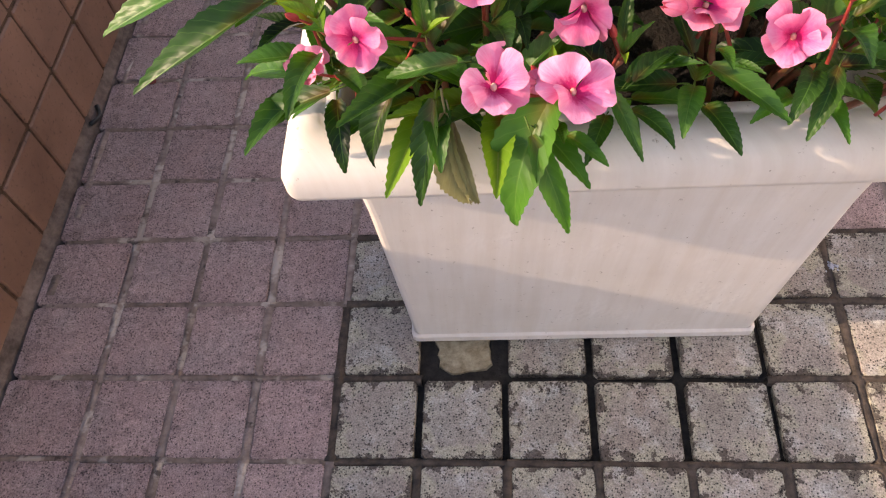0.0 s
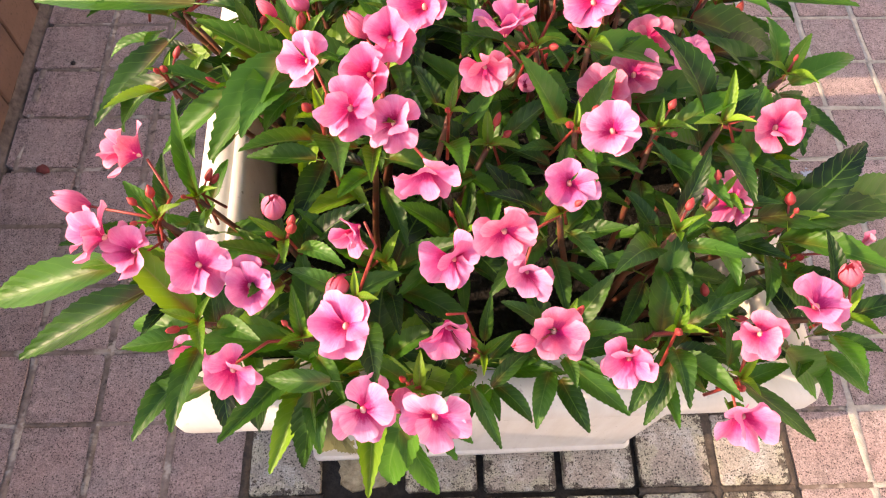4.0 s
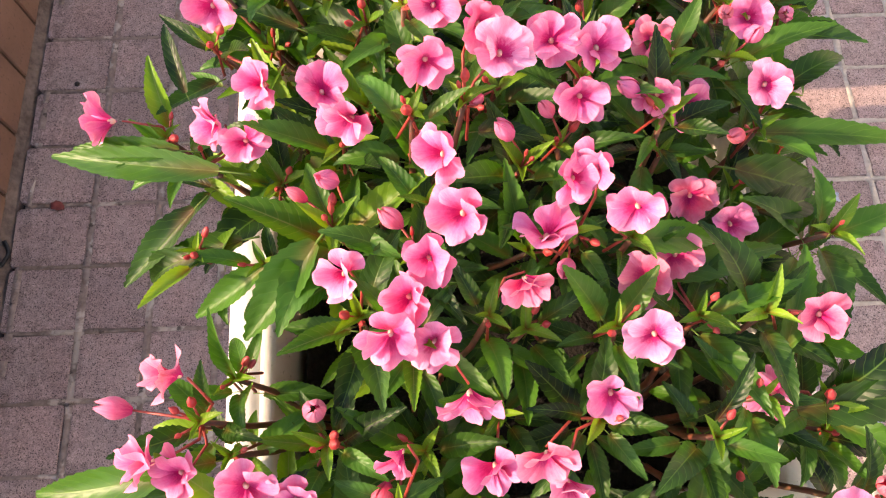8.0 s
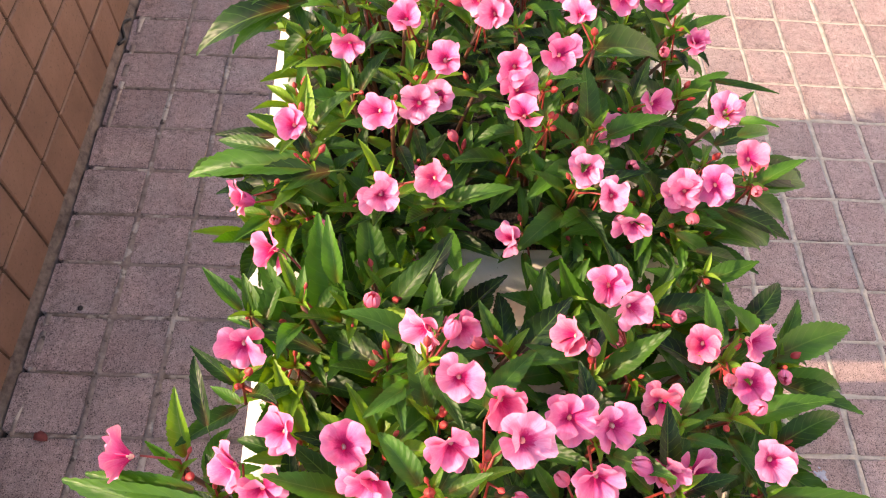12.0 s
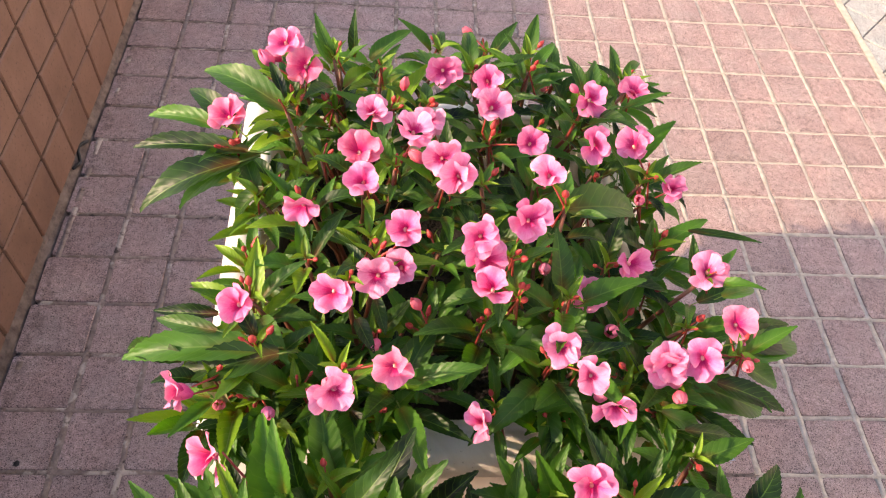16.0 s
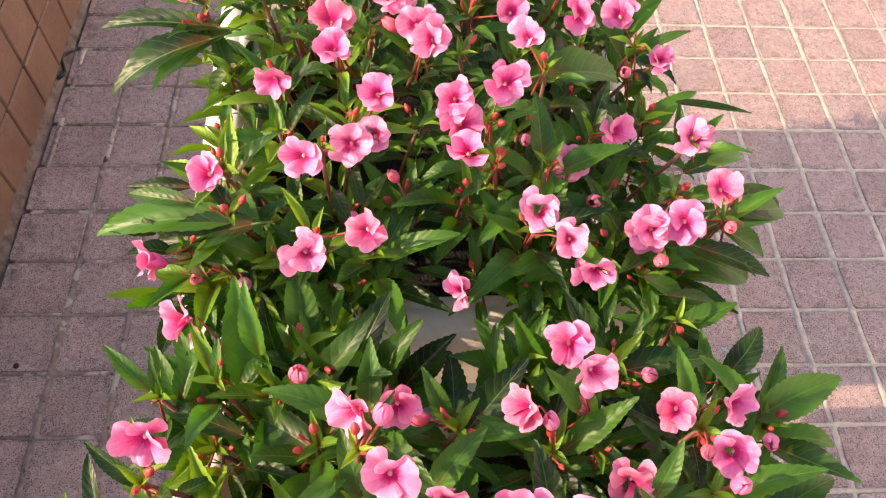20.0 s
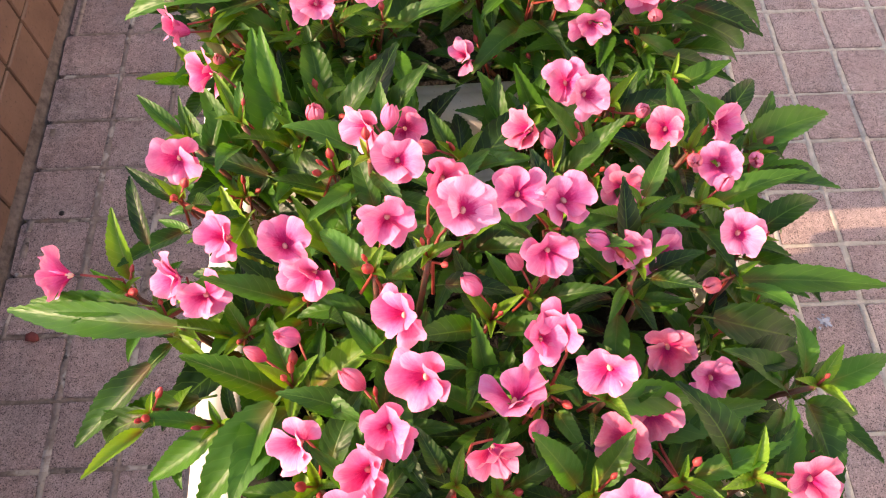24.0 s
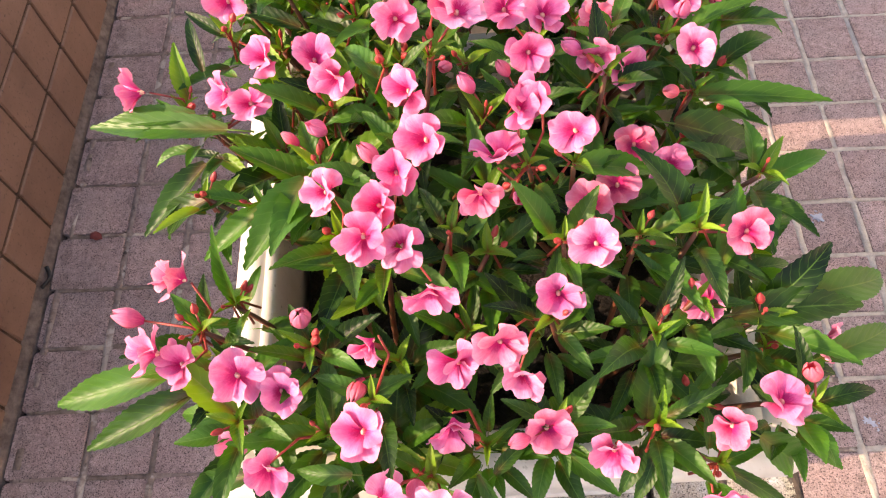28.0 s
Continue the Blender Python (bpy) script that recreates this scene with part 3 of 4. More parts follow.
# ---- leaves, petals and buds ----
def leaf_mesh(name, mat, seed, fold, droop, wave, slender=1.0):
    """A pointed leaf one unit long along y, toothed at the edge, folded along its midrib and drooping to its tip."""
    r = random.Random(seed)
    bm = bmesh.new()
    uv = bm.loops.layers.uv.new("UVMap")
    n, rows, where = 26, [], {}
    bend, y, z = 0.0, 0.0, 0.0
    side = r.uniform(-0.06, 0.06)
    for k in range(n + 1):
        u = k / n
        if k:
            bend = droop * (u ** 1.3)
            y += math.cos(bend) / n
            z -= math.sin(bend) / n
        w = 0.160 * slender * (math.sin(math.pi * min(1.0, u * 0.94 + 0.045) ** 0.80) ** 0.88) * (1.0 - 0.30 * u * u)
        w = max(w, 0.004) + (0.012 if k % 2 else 0.0) * (0.1 < u < 0.97)
        row = []
        for v in (-1.0, -0.55, 0.0, 0.55, 1.0):
            lift = (fold + 0.28) * abs(v) * w + wave * w * math.sin(u * 9.0 + 2.0 * v + seed) * v * v
            p = bm.verts.new((v * w + side * math.sin(3.0 * u) * 0.6, y + lift * math.sin(bend), z + lift * math.cos(bend)))
            where[p] = (0.5 + 0.5 * v, u)
            row.append(p)
        rows.append(row)
    for a, b in zip(rows, rows[1:]):
        for k in range(4):
            f = bm.faces.new((a[k], a[k + 1], b[k + 1], b[k]))
            for loop in f.loops:
                loop[uv].uv = where[loop.vert]
    # the short stalk
    tube = [Vector((0, -0.16, -0.01)), Vector((0, -0.07, 0.0)), Vector((0, 0.02, -0.004))]
    before = set(bm.faces)
    tube_into(bm, tube, [0.012, 0.011, 0.009], 4)
    for f in bm.faces:
        if f not in before:
            for loop in f.loops:
                loop[uv].uv = (0.5, 0.3)
    return mesh_from(bm, name, mat, True)


LEAF_DRY = leaf_material("withered pale leaf", (0.24, 0.22, 0.09), (0.46, 0.43, 0.22), (0.50, 0.46, 0.26), (1.0, 1.0, 0.8), 0.6)
LEAVES = [leaf_mesh("leaf", LEAF, s, f, d, w, q) for s, f, d, w, q in ((1, 0.35, 0.5, 0.10, 1.0), (2, 0.25, 0.9, 0.16, 1.1), (3, 0.5, 0.25, 0.08, 0.92), (4, 0.3, 1.25, 0.14, 1.0), (5, 0.2, 0.1, 0.12, 1.08), (6, 0.4, 0.7, 0.2, 0.85))]
YOUNG_LIT = [leaf_mesh("leaf", LEAF_YOUNG_LIT, s, f, d, w, q) for s, f, d, w, q in ((11, 0.5, 0.2, 0.10, 0.9), (12, 0.7, 0.5, 0.14, 0.8), (13, 0.35, 0.8, 0.18, 1.0))]


def petal_mesh(seed, spread, cup, notch, ruffle, mat):
    """A petal one unit long along y: a broad rounded fan, notched and ruffled at its outer edge, cupped at its foot."""
    bm = bmesh.new()
    uv = bm.loops.layers.uv.new("UVMap")
    r = random.Random(seed)
    n, rows, where = 8, [], {}
    vs = [-1.0 + k / 6 for k in range(13)]
    for k in range(n + 1):
        u = k / n
        row = []
        for v in vs:
            reach = u * (1.0 - 0.26 * v ** 4 - notch * math.exp(-(v / 0.2) ** 2) * u ** 3 + 0.03 * math.sin(7.0 * v + seed) * u)
            turn = radians(spread) * v * (0.55 + 0.45 * math.sin(1.57 * u))
            lift = cup * 1.5 * reach * (1.0 - 0.42 * reach) + 0.07 * v * v * u - 0.10 * max(0.0, u - 0.7) * (1.0 + seed % 2)
            z = lift + ruffle * u * u * math.sin(4.6 * v + seed * 1.7) + 0.5 * ruffle * u ** 3 * math.sin(9.0 * v + seed) + r.uniform(-0.004, 0.004)
            p = bm.verts.new((reach * math.sin(turn) + 0.05 * v * (1 - u), reach * math.cos(turn), z))
            where[p] = (0.5 + 0.5 * v, u)
            row.append(p)
        rows.append(row)
    for a, b in zip(rows, rows[1:]):
        for k in range(len(vs) - 1):
            f = bm.faces.new((a[k], a[k + 1], b[k + 1], b[k]))
            for loop in f.loops:
                loop[uv].uv = where[loop.vert]
    return mesh_from(bm, "petal", mat, True)


PETALS = [[[petal_mesh(s, w, c + shift, n, q, mat) for s, w, c, n, q in ((1, 55, 0.78, 0.11, 0.115), (2, 49, 0.66, 0.14, 0.13), (3, 54, 0.46, 0.16, 0.145))] for shift in (0.0, 0.12, 0.28)] for mat in PETAL_HUES]


def cup_petal(seed, mat):
    """A petal of a half-open flower, wrapped round the flower's axis; the flower is one unit high."""
    bm = bmesh.new()
    uv = bm.loops.layers.uv.new("UVMap")
    rows, where = [], {}
    vs = [-1.0 + 0.25 * k for k in range(9)]
    for k in range(8):
        u = k / 7
        row = []
        for v in vs:
            turn = radians(58) * v * (1.0 - 0.25 * u)
            high = 1.95 * u * (1.0 - 0.16 * v * v * u - 0.08 * math.exp(-(v / 0.2) ** 2) * u)
            wide = 0.05 + 0.50 * math.sin(math.pi * (0.07 + 0.90 * u)) ** 0.9 + 0.03 * math.sin(5 * v + seed) * u + 0.04 * seed
            p = bm.verts.new((wide * math.sin(turn), wide * math.cos(turn), high - 0.35))
            where[p] = (0.5 + 0.5 * v, 0.3 + 0.6 * u)
            row.append(p)
        rows.append(row)
    for a, b in zip(rows, rows[1:]):
        for k in range(8):
            f = bm.faces.new((a[k], a[k + 1], b[k + 1], b[k]))
            for loop in f.loops:
                loop[uv].uv = where[loop.vert]
    return mesh_from(bm, "petal", mat, True)


CUPS = [[cup_petal(0, mat), cup_petal(1, mat)] for mat in PETAL_HUES]


def heart_mesh():
    bm = bmesh.new()
    bmesh.ops.create_uvsphere(bm, u_segments=8, v_segments=6, radius=0.115, matrix=Matrix.Translation((0, 0.0, 0.15)) @ Matrix.Diagonal((0.8, 1.0, 1.3, 1)))
    return mesh_from(bm, "flower", HEART, True)


HEART_MESH = heart_mesh()


def bud_mesh(seed, fat):
    bm = bmesh.new()
    prof = [(0.0, 0.10), (0.12, 0.30), (0.35, 0.46 * fat), (0.62, 0.40 * fat), (0.86, 0.2), (1.0, 0.03)]
    r = random.Random(seed)
    rings = []
    for h, w in prof:
        rings.append([bm.verts.new((0.62 * w * math.cos(a) * (1 + 0.12 * math.sin(2 * a + seed)), h, 0.62 * w * math.sin(a))) for a in (2 * math.pi * k / 8 for k in range(8))])
    loft(bm, rings, True, True)
    bmesh.ops.recalc_face_normals(bm, faces=bm.faces)
    return mesh_from(bm, "bud", BUD, True)


BUDS = [bud_mesh(1, 1.0), bud_mesh(2, 0.8), bud_mesh(3, 1.15)]


def stalk(parent, points, width, mat, name="stalk"):
    bm = bmesh.new()
    tube_into(bm, points, [width * (1.0 - 0.35 * k / (len(points) - 1)) for k in range(len(points))], 5)
    return part(name, bm, mat, parent, smooth=True)


# ---- the plants ----
PLANT_LABEL = "bushy dark green busy lizzie in pink bloom growing in the planter"
plants = []
for n, (px, py, turn) in enumerate(((P1[0], P1[1], 0.0), (P2[0], P2[1], 1.5))):
    for a in (-1, 1):
        for b in (-1, 0, 1):
            root = thing("busy_lizzie", PLANT_LABEL, "flowering plant", (px + 0.095 * a, py + 0.145 * b, 0.35), group="busy lizzies in the planters")
            plants.append(root)
HOME = [Vector(p.location) for p in plants]


def nearest(place):
    return min(range(len(plants)), key=lambda k: (HOME[k].xy - Vector(place).xy).length)


def put_leaf(plant, me, base, ahead, up, size, breadth=1.0):
    ob = new("leaf", me)
    m = frame_of(Vector(base) - HOME[plant], ahead, up) @ Matrix.Diagonal((size * breadth, size, size * breadth, 1))
    return hang(ob, plants[plant], m)


def put_flower(place, facing, size, openness, spin, r):
    k = nearest(place)
    up = Vector(facing).normalized()
    m = frame_of(Vector(place) - HOME[k], up.orthogonal() if abs(up.z) < 0.2 else up.cross(Vector((1, 0.1, 0))), up)
    half = size / 2
    shut = r.choice((4, 4, 0, 1))
    flower = new("flower", HEART_MESH)
    hue = r.choice((0, 0, 1, 1, 1, 2, 2, 3)) if place[1] < 0.5 else r.choice((0, 1, 1, 2, 2, 3, 3))
    hang(flower, plants[k], m @ Matrix.Rotation(spin, 4, "Z") @ Matrix.Diagonal((half, half, half, 1)))
    for n, (turn, which, lift) in enumerate(((0, 0, 0.0), (76, 1, 0.05), (-76, 1, 0.07), (145, 2, 0.02), (-145, 2, -0.03))):
        if openness == 3:
            hang(new("petal", CUPS[shut][n % 2]), flower, Matrix.Rotation(radians(72 * n + r.uniform(-9, 9)), 4, "Z") @ Matrix.Rotation(radians(r.uniform(-9, 5)), 4, "X"))
            continue
        ob = new("petal", PETALS[hue][openness][which])
        hang(ob, flower, Matrix.Translation((0, 0, lift)) @ Matrix.Rotation(radians(turn + r.uniform(-9, 9)), 4, "Z") @ Matrix.Rotation(radians(r.uniform(-6, 32)), 4, "X") @ Matrix.Rotation(radians(r.uniform(-22, 22)), 4, "Y") @ Matrix.Diagonal([r.uniform(0.90, 1.08)] * 3 + [1]))
    back = Vector(place) - HOME[k]
    below = [t for t in TIPS if t.z < place[2] + 0.005 and (t - Vector(place)).length < 0.075]
    foot = min(below, key=lambda t: (t - Vector(place)).length) - HOME[k] if below else Vector((back.x * 0.78, back.y * 0.78, back.z - 0.055))
    stalk(plants[k], [foot, (foot + back) / 2 - up * 0.016 + Vector((0, 0, 0.004)), back - up * 0.004], 0.0014, STALK)


def put_bud(place, ahead, size, r):
    k = nearest(place)
    ob = new("bud", r.choice(BUDS))
    base = Vector(place) - HOME[k]
    hang(ob, plants[k], frame_of(base, ahead, (0.3, 0.2, 1)) @ Matrix.Diagonal((size, size, size, 1)))
    foot = base + Vector((r.uniform(-0.012, 0.012), r.uniform(-0.012, 0.012), -0.04))
    stalk(plants[k], [foot, base - Vector(ahead).normalized() * 0.012, base], 0.0013, STALK)


TIPS = []


def whorl(tip, r, count, size, lean):
    """A shoot: its stem from the soil, a ring of leaves under the tip, a few young leaves at the tip."""
    k = nearest(tip)
    root = HOME[k]
    tip = Vector(tip)
    TIPS.append(tip.copy())
    a, b = Vector((root.x + 0.35 * (tip.x - root.x), root.y + 0.35 * (tip.y - root.y), root.z)) - root, tip - root
    stalk(plants[k], [a, a.lerp(b, 0.4) + Vector((r.uniform(-0.01, 0.01), r.uniform(-0.01, 0.01), 0.01)), a.lerp(b, 0.75), b], 0.0033, STEM, "stem")
    start = r.uniform(0, 6.3)
    for n in range(count):
        level = n / count
        turn = start + n * 2.4
        out = Vector((math.cos(turn), math.sin(turn), 0))
        rise = 1.0 - 1.15 * level + r.uniform(-0.25, 0.25)
        ahead = (out + Vector((0, 0, rise)) + lean * 0.5)
        base = tip + Vector((0, 0, -0.075 * level)) + out * 0.012
        base.z = max(base.z, 0.458)
        over = base.y < 0.03 and base.x > 0.14 and ahead.y < -0.2       # leaves over the front rim lie flat and short
        if over:
            ahead.z = max(ahead.z, 0.45)
        sunlit = tip.x < 0.10 and r.random() < 0.32          # sun side brightened: sunlight put into the colour by paler leaves
        put_leaf(k, r.choice(YOUNG_LIT if sunlit else LEAVES), base, ahead, Vector((0, 0, 1)) - 0.3 * out, size * r.uniform(0.6, 1.15) * (0.72 if over else 1.0), r.uniform(0.82, 1.15) * (1.2 if over else 1.0))
    for n in range(3):
        turn = start + 1.1 + n * 2.1
        out = Vector((math.cos(turn), math.sin(turn), 1.0 + r.uniform(-0.2, 0.5)))
        put_leaf(k, r.choice(YOUNG_LIT), tip + Vector((0, 0, 0.004)), out, (0, 0, 1), size * r.uniform(0.32, 0.55), 0.95)
    for n in range(r.choice((1, 1, 2, 3))):
        side = Vector((r.uniform(-1, 1), r.uniform(-1, 1), 0.8 + r.uniform(0, 0.8)))
        put_bud(tip + side.normalized() * 0.018, side, r.uniform(0.006, 0.012), r)
    if r.random() < 0.22:
        side = Vector((r.uniform(-1.2, 0.6), r.uniform(-1, 0.6), 0.9))
        put_flower(tip + side.normalized() * 0.034, side + Vector((-0.3, -0.2, 0)), r.uniform(0.017, 0.024), 3, r.uniform(0, 6), r)


def fill(px, py, seed):
    """Shoots all over one planter, leaning outwards near its edge."""
    r = random.Random(seed)
    for a in range(8):
        for b in range(8):
            x = px + 0.013 + (a - 3.5) * 0.056 + r.uniform(-0.016, 0.016)
            y = py + (b - 3.5) * 0.063 + r.uniform(-0.016, 0.016)
            if 0.142 < x < 0.228 and 0.43 < y < 0.625:
                continue
            if x < 0.05 and 0.10 < y < 0.21:
                continue
            dx, dy = (x - px) / 0.22, (y - py) / 0.23
            edge = max(abs(dx), abs(dy))
            z = 0.568 - 0.055 * edge ** 2 + r.uniform(-0.05, 0.016)
            whorl((x + 0.01 * dx, y + 0.01 * dy, z), r, r.choice((11, 12, 13)), r.uniform(0.050, 0.074), Vector((dx * (1.0 if dx > 0 else 0.42), dy, 0)) * 0.6 * edge)


def edge_row(px, y, seed, away, zs):
    """Shoots along one edge of a planter that lean out over its rim."""
    r = random.Random(seed)
    for a in range(9):
        x = px + (a - 4) * 0.05 + r.uniform(-0.015, 0.015)
        if 0.137 < x < 0.236 or x > 0.36:
            continue
        whorl((x, y + r.uniform(-0.012, 0.012), zs + r.uniform(-0.02, 0.02)), r, r.choice((7, 8, 9)), r.uniform(0.058, 0.08), Vector((0, away, 0.25)))


fill(P1[0], P1[1], 21)
fill(P2[0], P2[1], 22)
edge_row(P2[0], 0.598, 41, -0.55, 0.505)
edge_row(P2[0] - 0.02, 0.578, 43, -0.35, 0.475)
edge_row(P1[0] - 0.01, 0.475, 42, 0.35, 0.50)

# blooms: place, way they face, how far closed (0 flat to 2); outer leaves: foot, tip, breadth
BLOOMS_A = [
    (0.138, -0.035, 0.515, 0.0, -0.5, 0.9, 0),
    (0.333, -0.035, 0.506, 0.1, -0.7, 0.6, 0),
    (0.093, -0.030, 0.515, 0.2, -0.4, 0.9, 0),
    (0.118, -0.020, 0.510, 0.0, -0.6, 0.6, 3),
    (0.015, -0.008, 0.535, 0.2, -0.6, 0.7, 0),
    (0.264, -0.000, 0.519, -0.3, -0.7, 0.8, 0),
    (0.087, 0.009, 0.557, -0.2, -0.3, 0.8, 0),
    (0.349, 0.012, 0.526, -0.3, -0.6, 0.6, 0),
    (0.214, 0.014, 0.530, 0.1, -0.4, 0.8, 0),
    (0.380, 0.021, 0.540, 0.1, 0.1, 1.0, 0),
    (0.147, 0.023, 0.528, 0.0, -0.8, -0.1, 1),
    (-0.026, 0.027, 0.475, -0.2, -0.6, 0.8, 2),
    (0.020, 0.048, 0.530, 0.0, -0.1, 0.8, 1),
    (0.079, 0.052, 0.530, -0.3, -0.8, 0.3, 3),
]
BLOOMS_B = [
    (0.199, 0.053, 0.540, 0.1, -0.7, 0.5, 2),
    (-0.011, 0.058, 0.544, 0.1, -0.4, 0.9, 0),
    (0.153, 0.066, 0.533, -0.1, -0.7, 0.8, 1),
    (-0.051, 0.067, 0.546, -0.3, -0.1, 0.8, 0),
    (0.184, 0.070, 0.563, -0.1, -0.8, 0.8, 0),
    (-0.068, 0.073, 0.555, -0.6, -0.1, 0.6, 0),
    (0.093, 0.074, 0.564, -0.5, -0.5, 0.1, 2),
    (0.433, 0.078, 0.506, 0.6, -0.3, 0.5, 0),
    (0.030, 0.104, 0.530, 0.2, 0.0, 1.0, 3),
    (0.352, 0.107, 0.529, -0.5, -0.3, 0.5, 0),
    (0.230, 0.108, 0.557, -0.1, -0.7, 0.8, 0),
    (0.136, 0.108, 0.580, 0.0, -0.8, 0.3, 1),
    (-0.099, 0.110, 0.535, -0.9, 0.1, 0.3, 3),
    (-0.050, 0.125, 0.570, -0.7, 0.1, 0.6, 2),
]
BLOOMS_C = [
    (0.116, 0.141, 0.580, -0.3, -0.5, 0.8, 0),
    (0.263, 0.144, 0.563, -0.3, -0.3, 0.8, 0),
    (0.088, 0.145, 0.591, -0.1, -0.5, 0.8, 1),
    (0.383, 0.157, 0.547, -0.0, -0.3, 0.8, 0),
    (0.102, 0.167, 0.597, -0.5, -0.5, 0.8, 0),
    (0.175, 0.177, 0.595, 0.0, -0.8, 0.4, 0),
    (0.059, 0.186, 0.589, -0.3, -0.5, 0.8, 0),
    (0.267, 0.188, 0.548, -0.4, -0.4, 0.8, 0),
    (0.114, 0.189, 0.606, -0.1, -0.5, 0.8, 0),
    (0.190, 0.200, 0.596, 0.0, 0.5, 0.8, 0),
    (0.288, 0.203, 0.550, 0.0, -0.2, 1.0, 0),
    (0.138, 0.220, 0.603, -0.4, -0.5, 0.8, 0),
    (0.251, 0.220, 0.606, -0.4, -0.7, 0.8, 0),
    (0.339, 0.233, 0.532, -0.1, -0.6, 0.8, 0),
]
BLOOMS_D = [
    (0.207, 0.237, 0.613, 0.1, -0.3, 0.8, 0),
    (0.224, 0.245, 0.617, -0.6, -0.4, 0.8, 0),
    (0.126, 0.254, 0.620, -0.4, -0.4, 0.8, 0),
    (0.313, 0.258, 0.531, -0.1, -0.8, 0.8, 0),
    (0.046, 0.263, 0.565, -0.4, -0.2, 0.8, 3),
    (-0.019, 0.302, 0.558, -0.2, -0.5, 0.8, 0),
    (0.063, 0.304, 0.585, -0.5, -0.5, 0.5, 1),
    (0.221, 0.307, 0.599, 0.1, -0.7, 0.8, 0),
    (-0.041, 0.318, 0.554, -0.6, -0.3, 0.7, 0),
    (0.115, 0.318, 0.633, 0.0, -0.6, 0.8, 0),
    (0.284, 0.319, 0.577, -0.2, -0.6, 0.8, 0),
    (0.163, 0.319, 0.633, 0.2, -0.3, 0.8, 0),
    (0.307, 0.321, 0.554, 0.4, -0.3, 0.8, 0),
    (-0.119, 0.322, 0.557, -0.9, -0.2, 0.3, 1),
]
BLOOMS_E = [
    (0.039, 0.327, 0.579, 0.1, -0.3, 0.8, 1),
    (0.369, 0.331, 0.566, -0.1, -0.5, 0.7, 0),
    (-0.005, 0.342, 0.568, -0.3, -0.4, 0.8, 0),
    (0.235, 0.342, 0.603, 0.2, -0.5, 0.8, 0),
    (0.204, 0.345, 0.608, -0.1, -0.4, 0.8, 0),
    (0.151, 0.355, 0.620, 0.2, -0.6, 0.5, 1),
    (0.122, 0.370, 0.619, 0.0, -0.5, 0.8, 0),
    (0.293, 0.379, 0.558, -0.2, -0.4, 0.8, 0),
    (0.373, 0.399, 0.554, -0.1, -0.6, 0.8, 0),
    (-0.047, 0.412, 0.573, 0.1, -0.7, 0.8, 0),
    (0.102, 0.424, 0.588, -0.5, -0.6, 0.6, 1),
    (0.228, 0.429, 0.568, -0.8, -0.2, 0.4, 1),
    (0.335, 0.429, 0.563, -0.4, -0.7, 0.8, 0),
    (0.126, 0.434, 0.570, 0.1, -0.5, 0.5, 2),
]
BLOOMS_F = [
    (0.376, 0.436, 0.558, 0.2, -0.3, 0.6, 0),
    (0.270, 0.444, 0.530, 0.1, -0.5, 0.8, 3),
    (0.269, 0.456, 0.576, 0.1, -0.5, 0.8, 0),
    (0.052, 0.461, 0.550, 0.0, 0.0, 1.0, 3),
    (0.263, 0.488, 0.552, -0.3, -0.6, 0.8, 0),
    (-0.034, 0.510, 0.555, -0.6, -0.5, 0.5, 1),
    (0.055, 0.552, 0.588, -0.0, -0.6, 0.8, 1),
    (0.053, 0.556, 0.580, 0.0, -0.2, 1.0, 3),
    (0.187, 0.560, 0.505, -0.4, -0.3, 0.8, 2),
    (0.295, 0.563, 0.546, -0.1, -0.7, 0.5, 1),
    (-0.068, 0.564, 0.550, -0.8, 0.0, 0.4, 3),
    (-0.068, 0.566, 0.555, -0.8, -0.4, 0.2, 1),
    (0.105, 0.575, 0.584, -0.4, -0.5, 0.8, 0),
    (0.274, 0.582, 0.559, -0.1, -0.5, 0.8, 0),
]
BLOOMS_G = [
    (0.351, 0.598, 0.548, -0.1, -0.2, 0.8, 0),
    (0.352, 0.601, 0.546, -0.2, -0.7, 0.8, 0),
    (0.381, 0.602, 0.556, -0.5, -0.5, 0.8, 0),
    (0.249, 0.605, 0.567, -0.2, -0.4, 0.8, 0),
    (0.052, 0.631, 0.608, -0.2, -0.5, 0.8, 0),
    (-0.030, 0.635, 0.577, -0.3, -0.5, 0.8, 0),
    (0.425, 0.643, 0.547, -0.1, -0.5, 0.8, 0),
    (0.188, 0.644, 0.592, -0.1, -0.0, 0.8, 0),
    (0.087, 0.667, 0.582, -0.0, -0.7, 0.8, 0),
    (0.180, 0.675, 0.598, 0.3, -0.4, 0.8, 0),
    (0.109, 0.678, 0.576, -0.3, -0.2, 0.8, 0),
    (0.290, 0.680, 0.537, -0.1, -0.5, 0.8, 0),
    (0.177, 0.687, 0.617, -0.3, -0.6, 0.8, 0),
    (0.407, 0.696, 0.555, -0.1, -0.2, 0.8, 0),
]
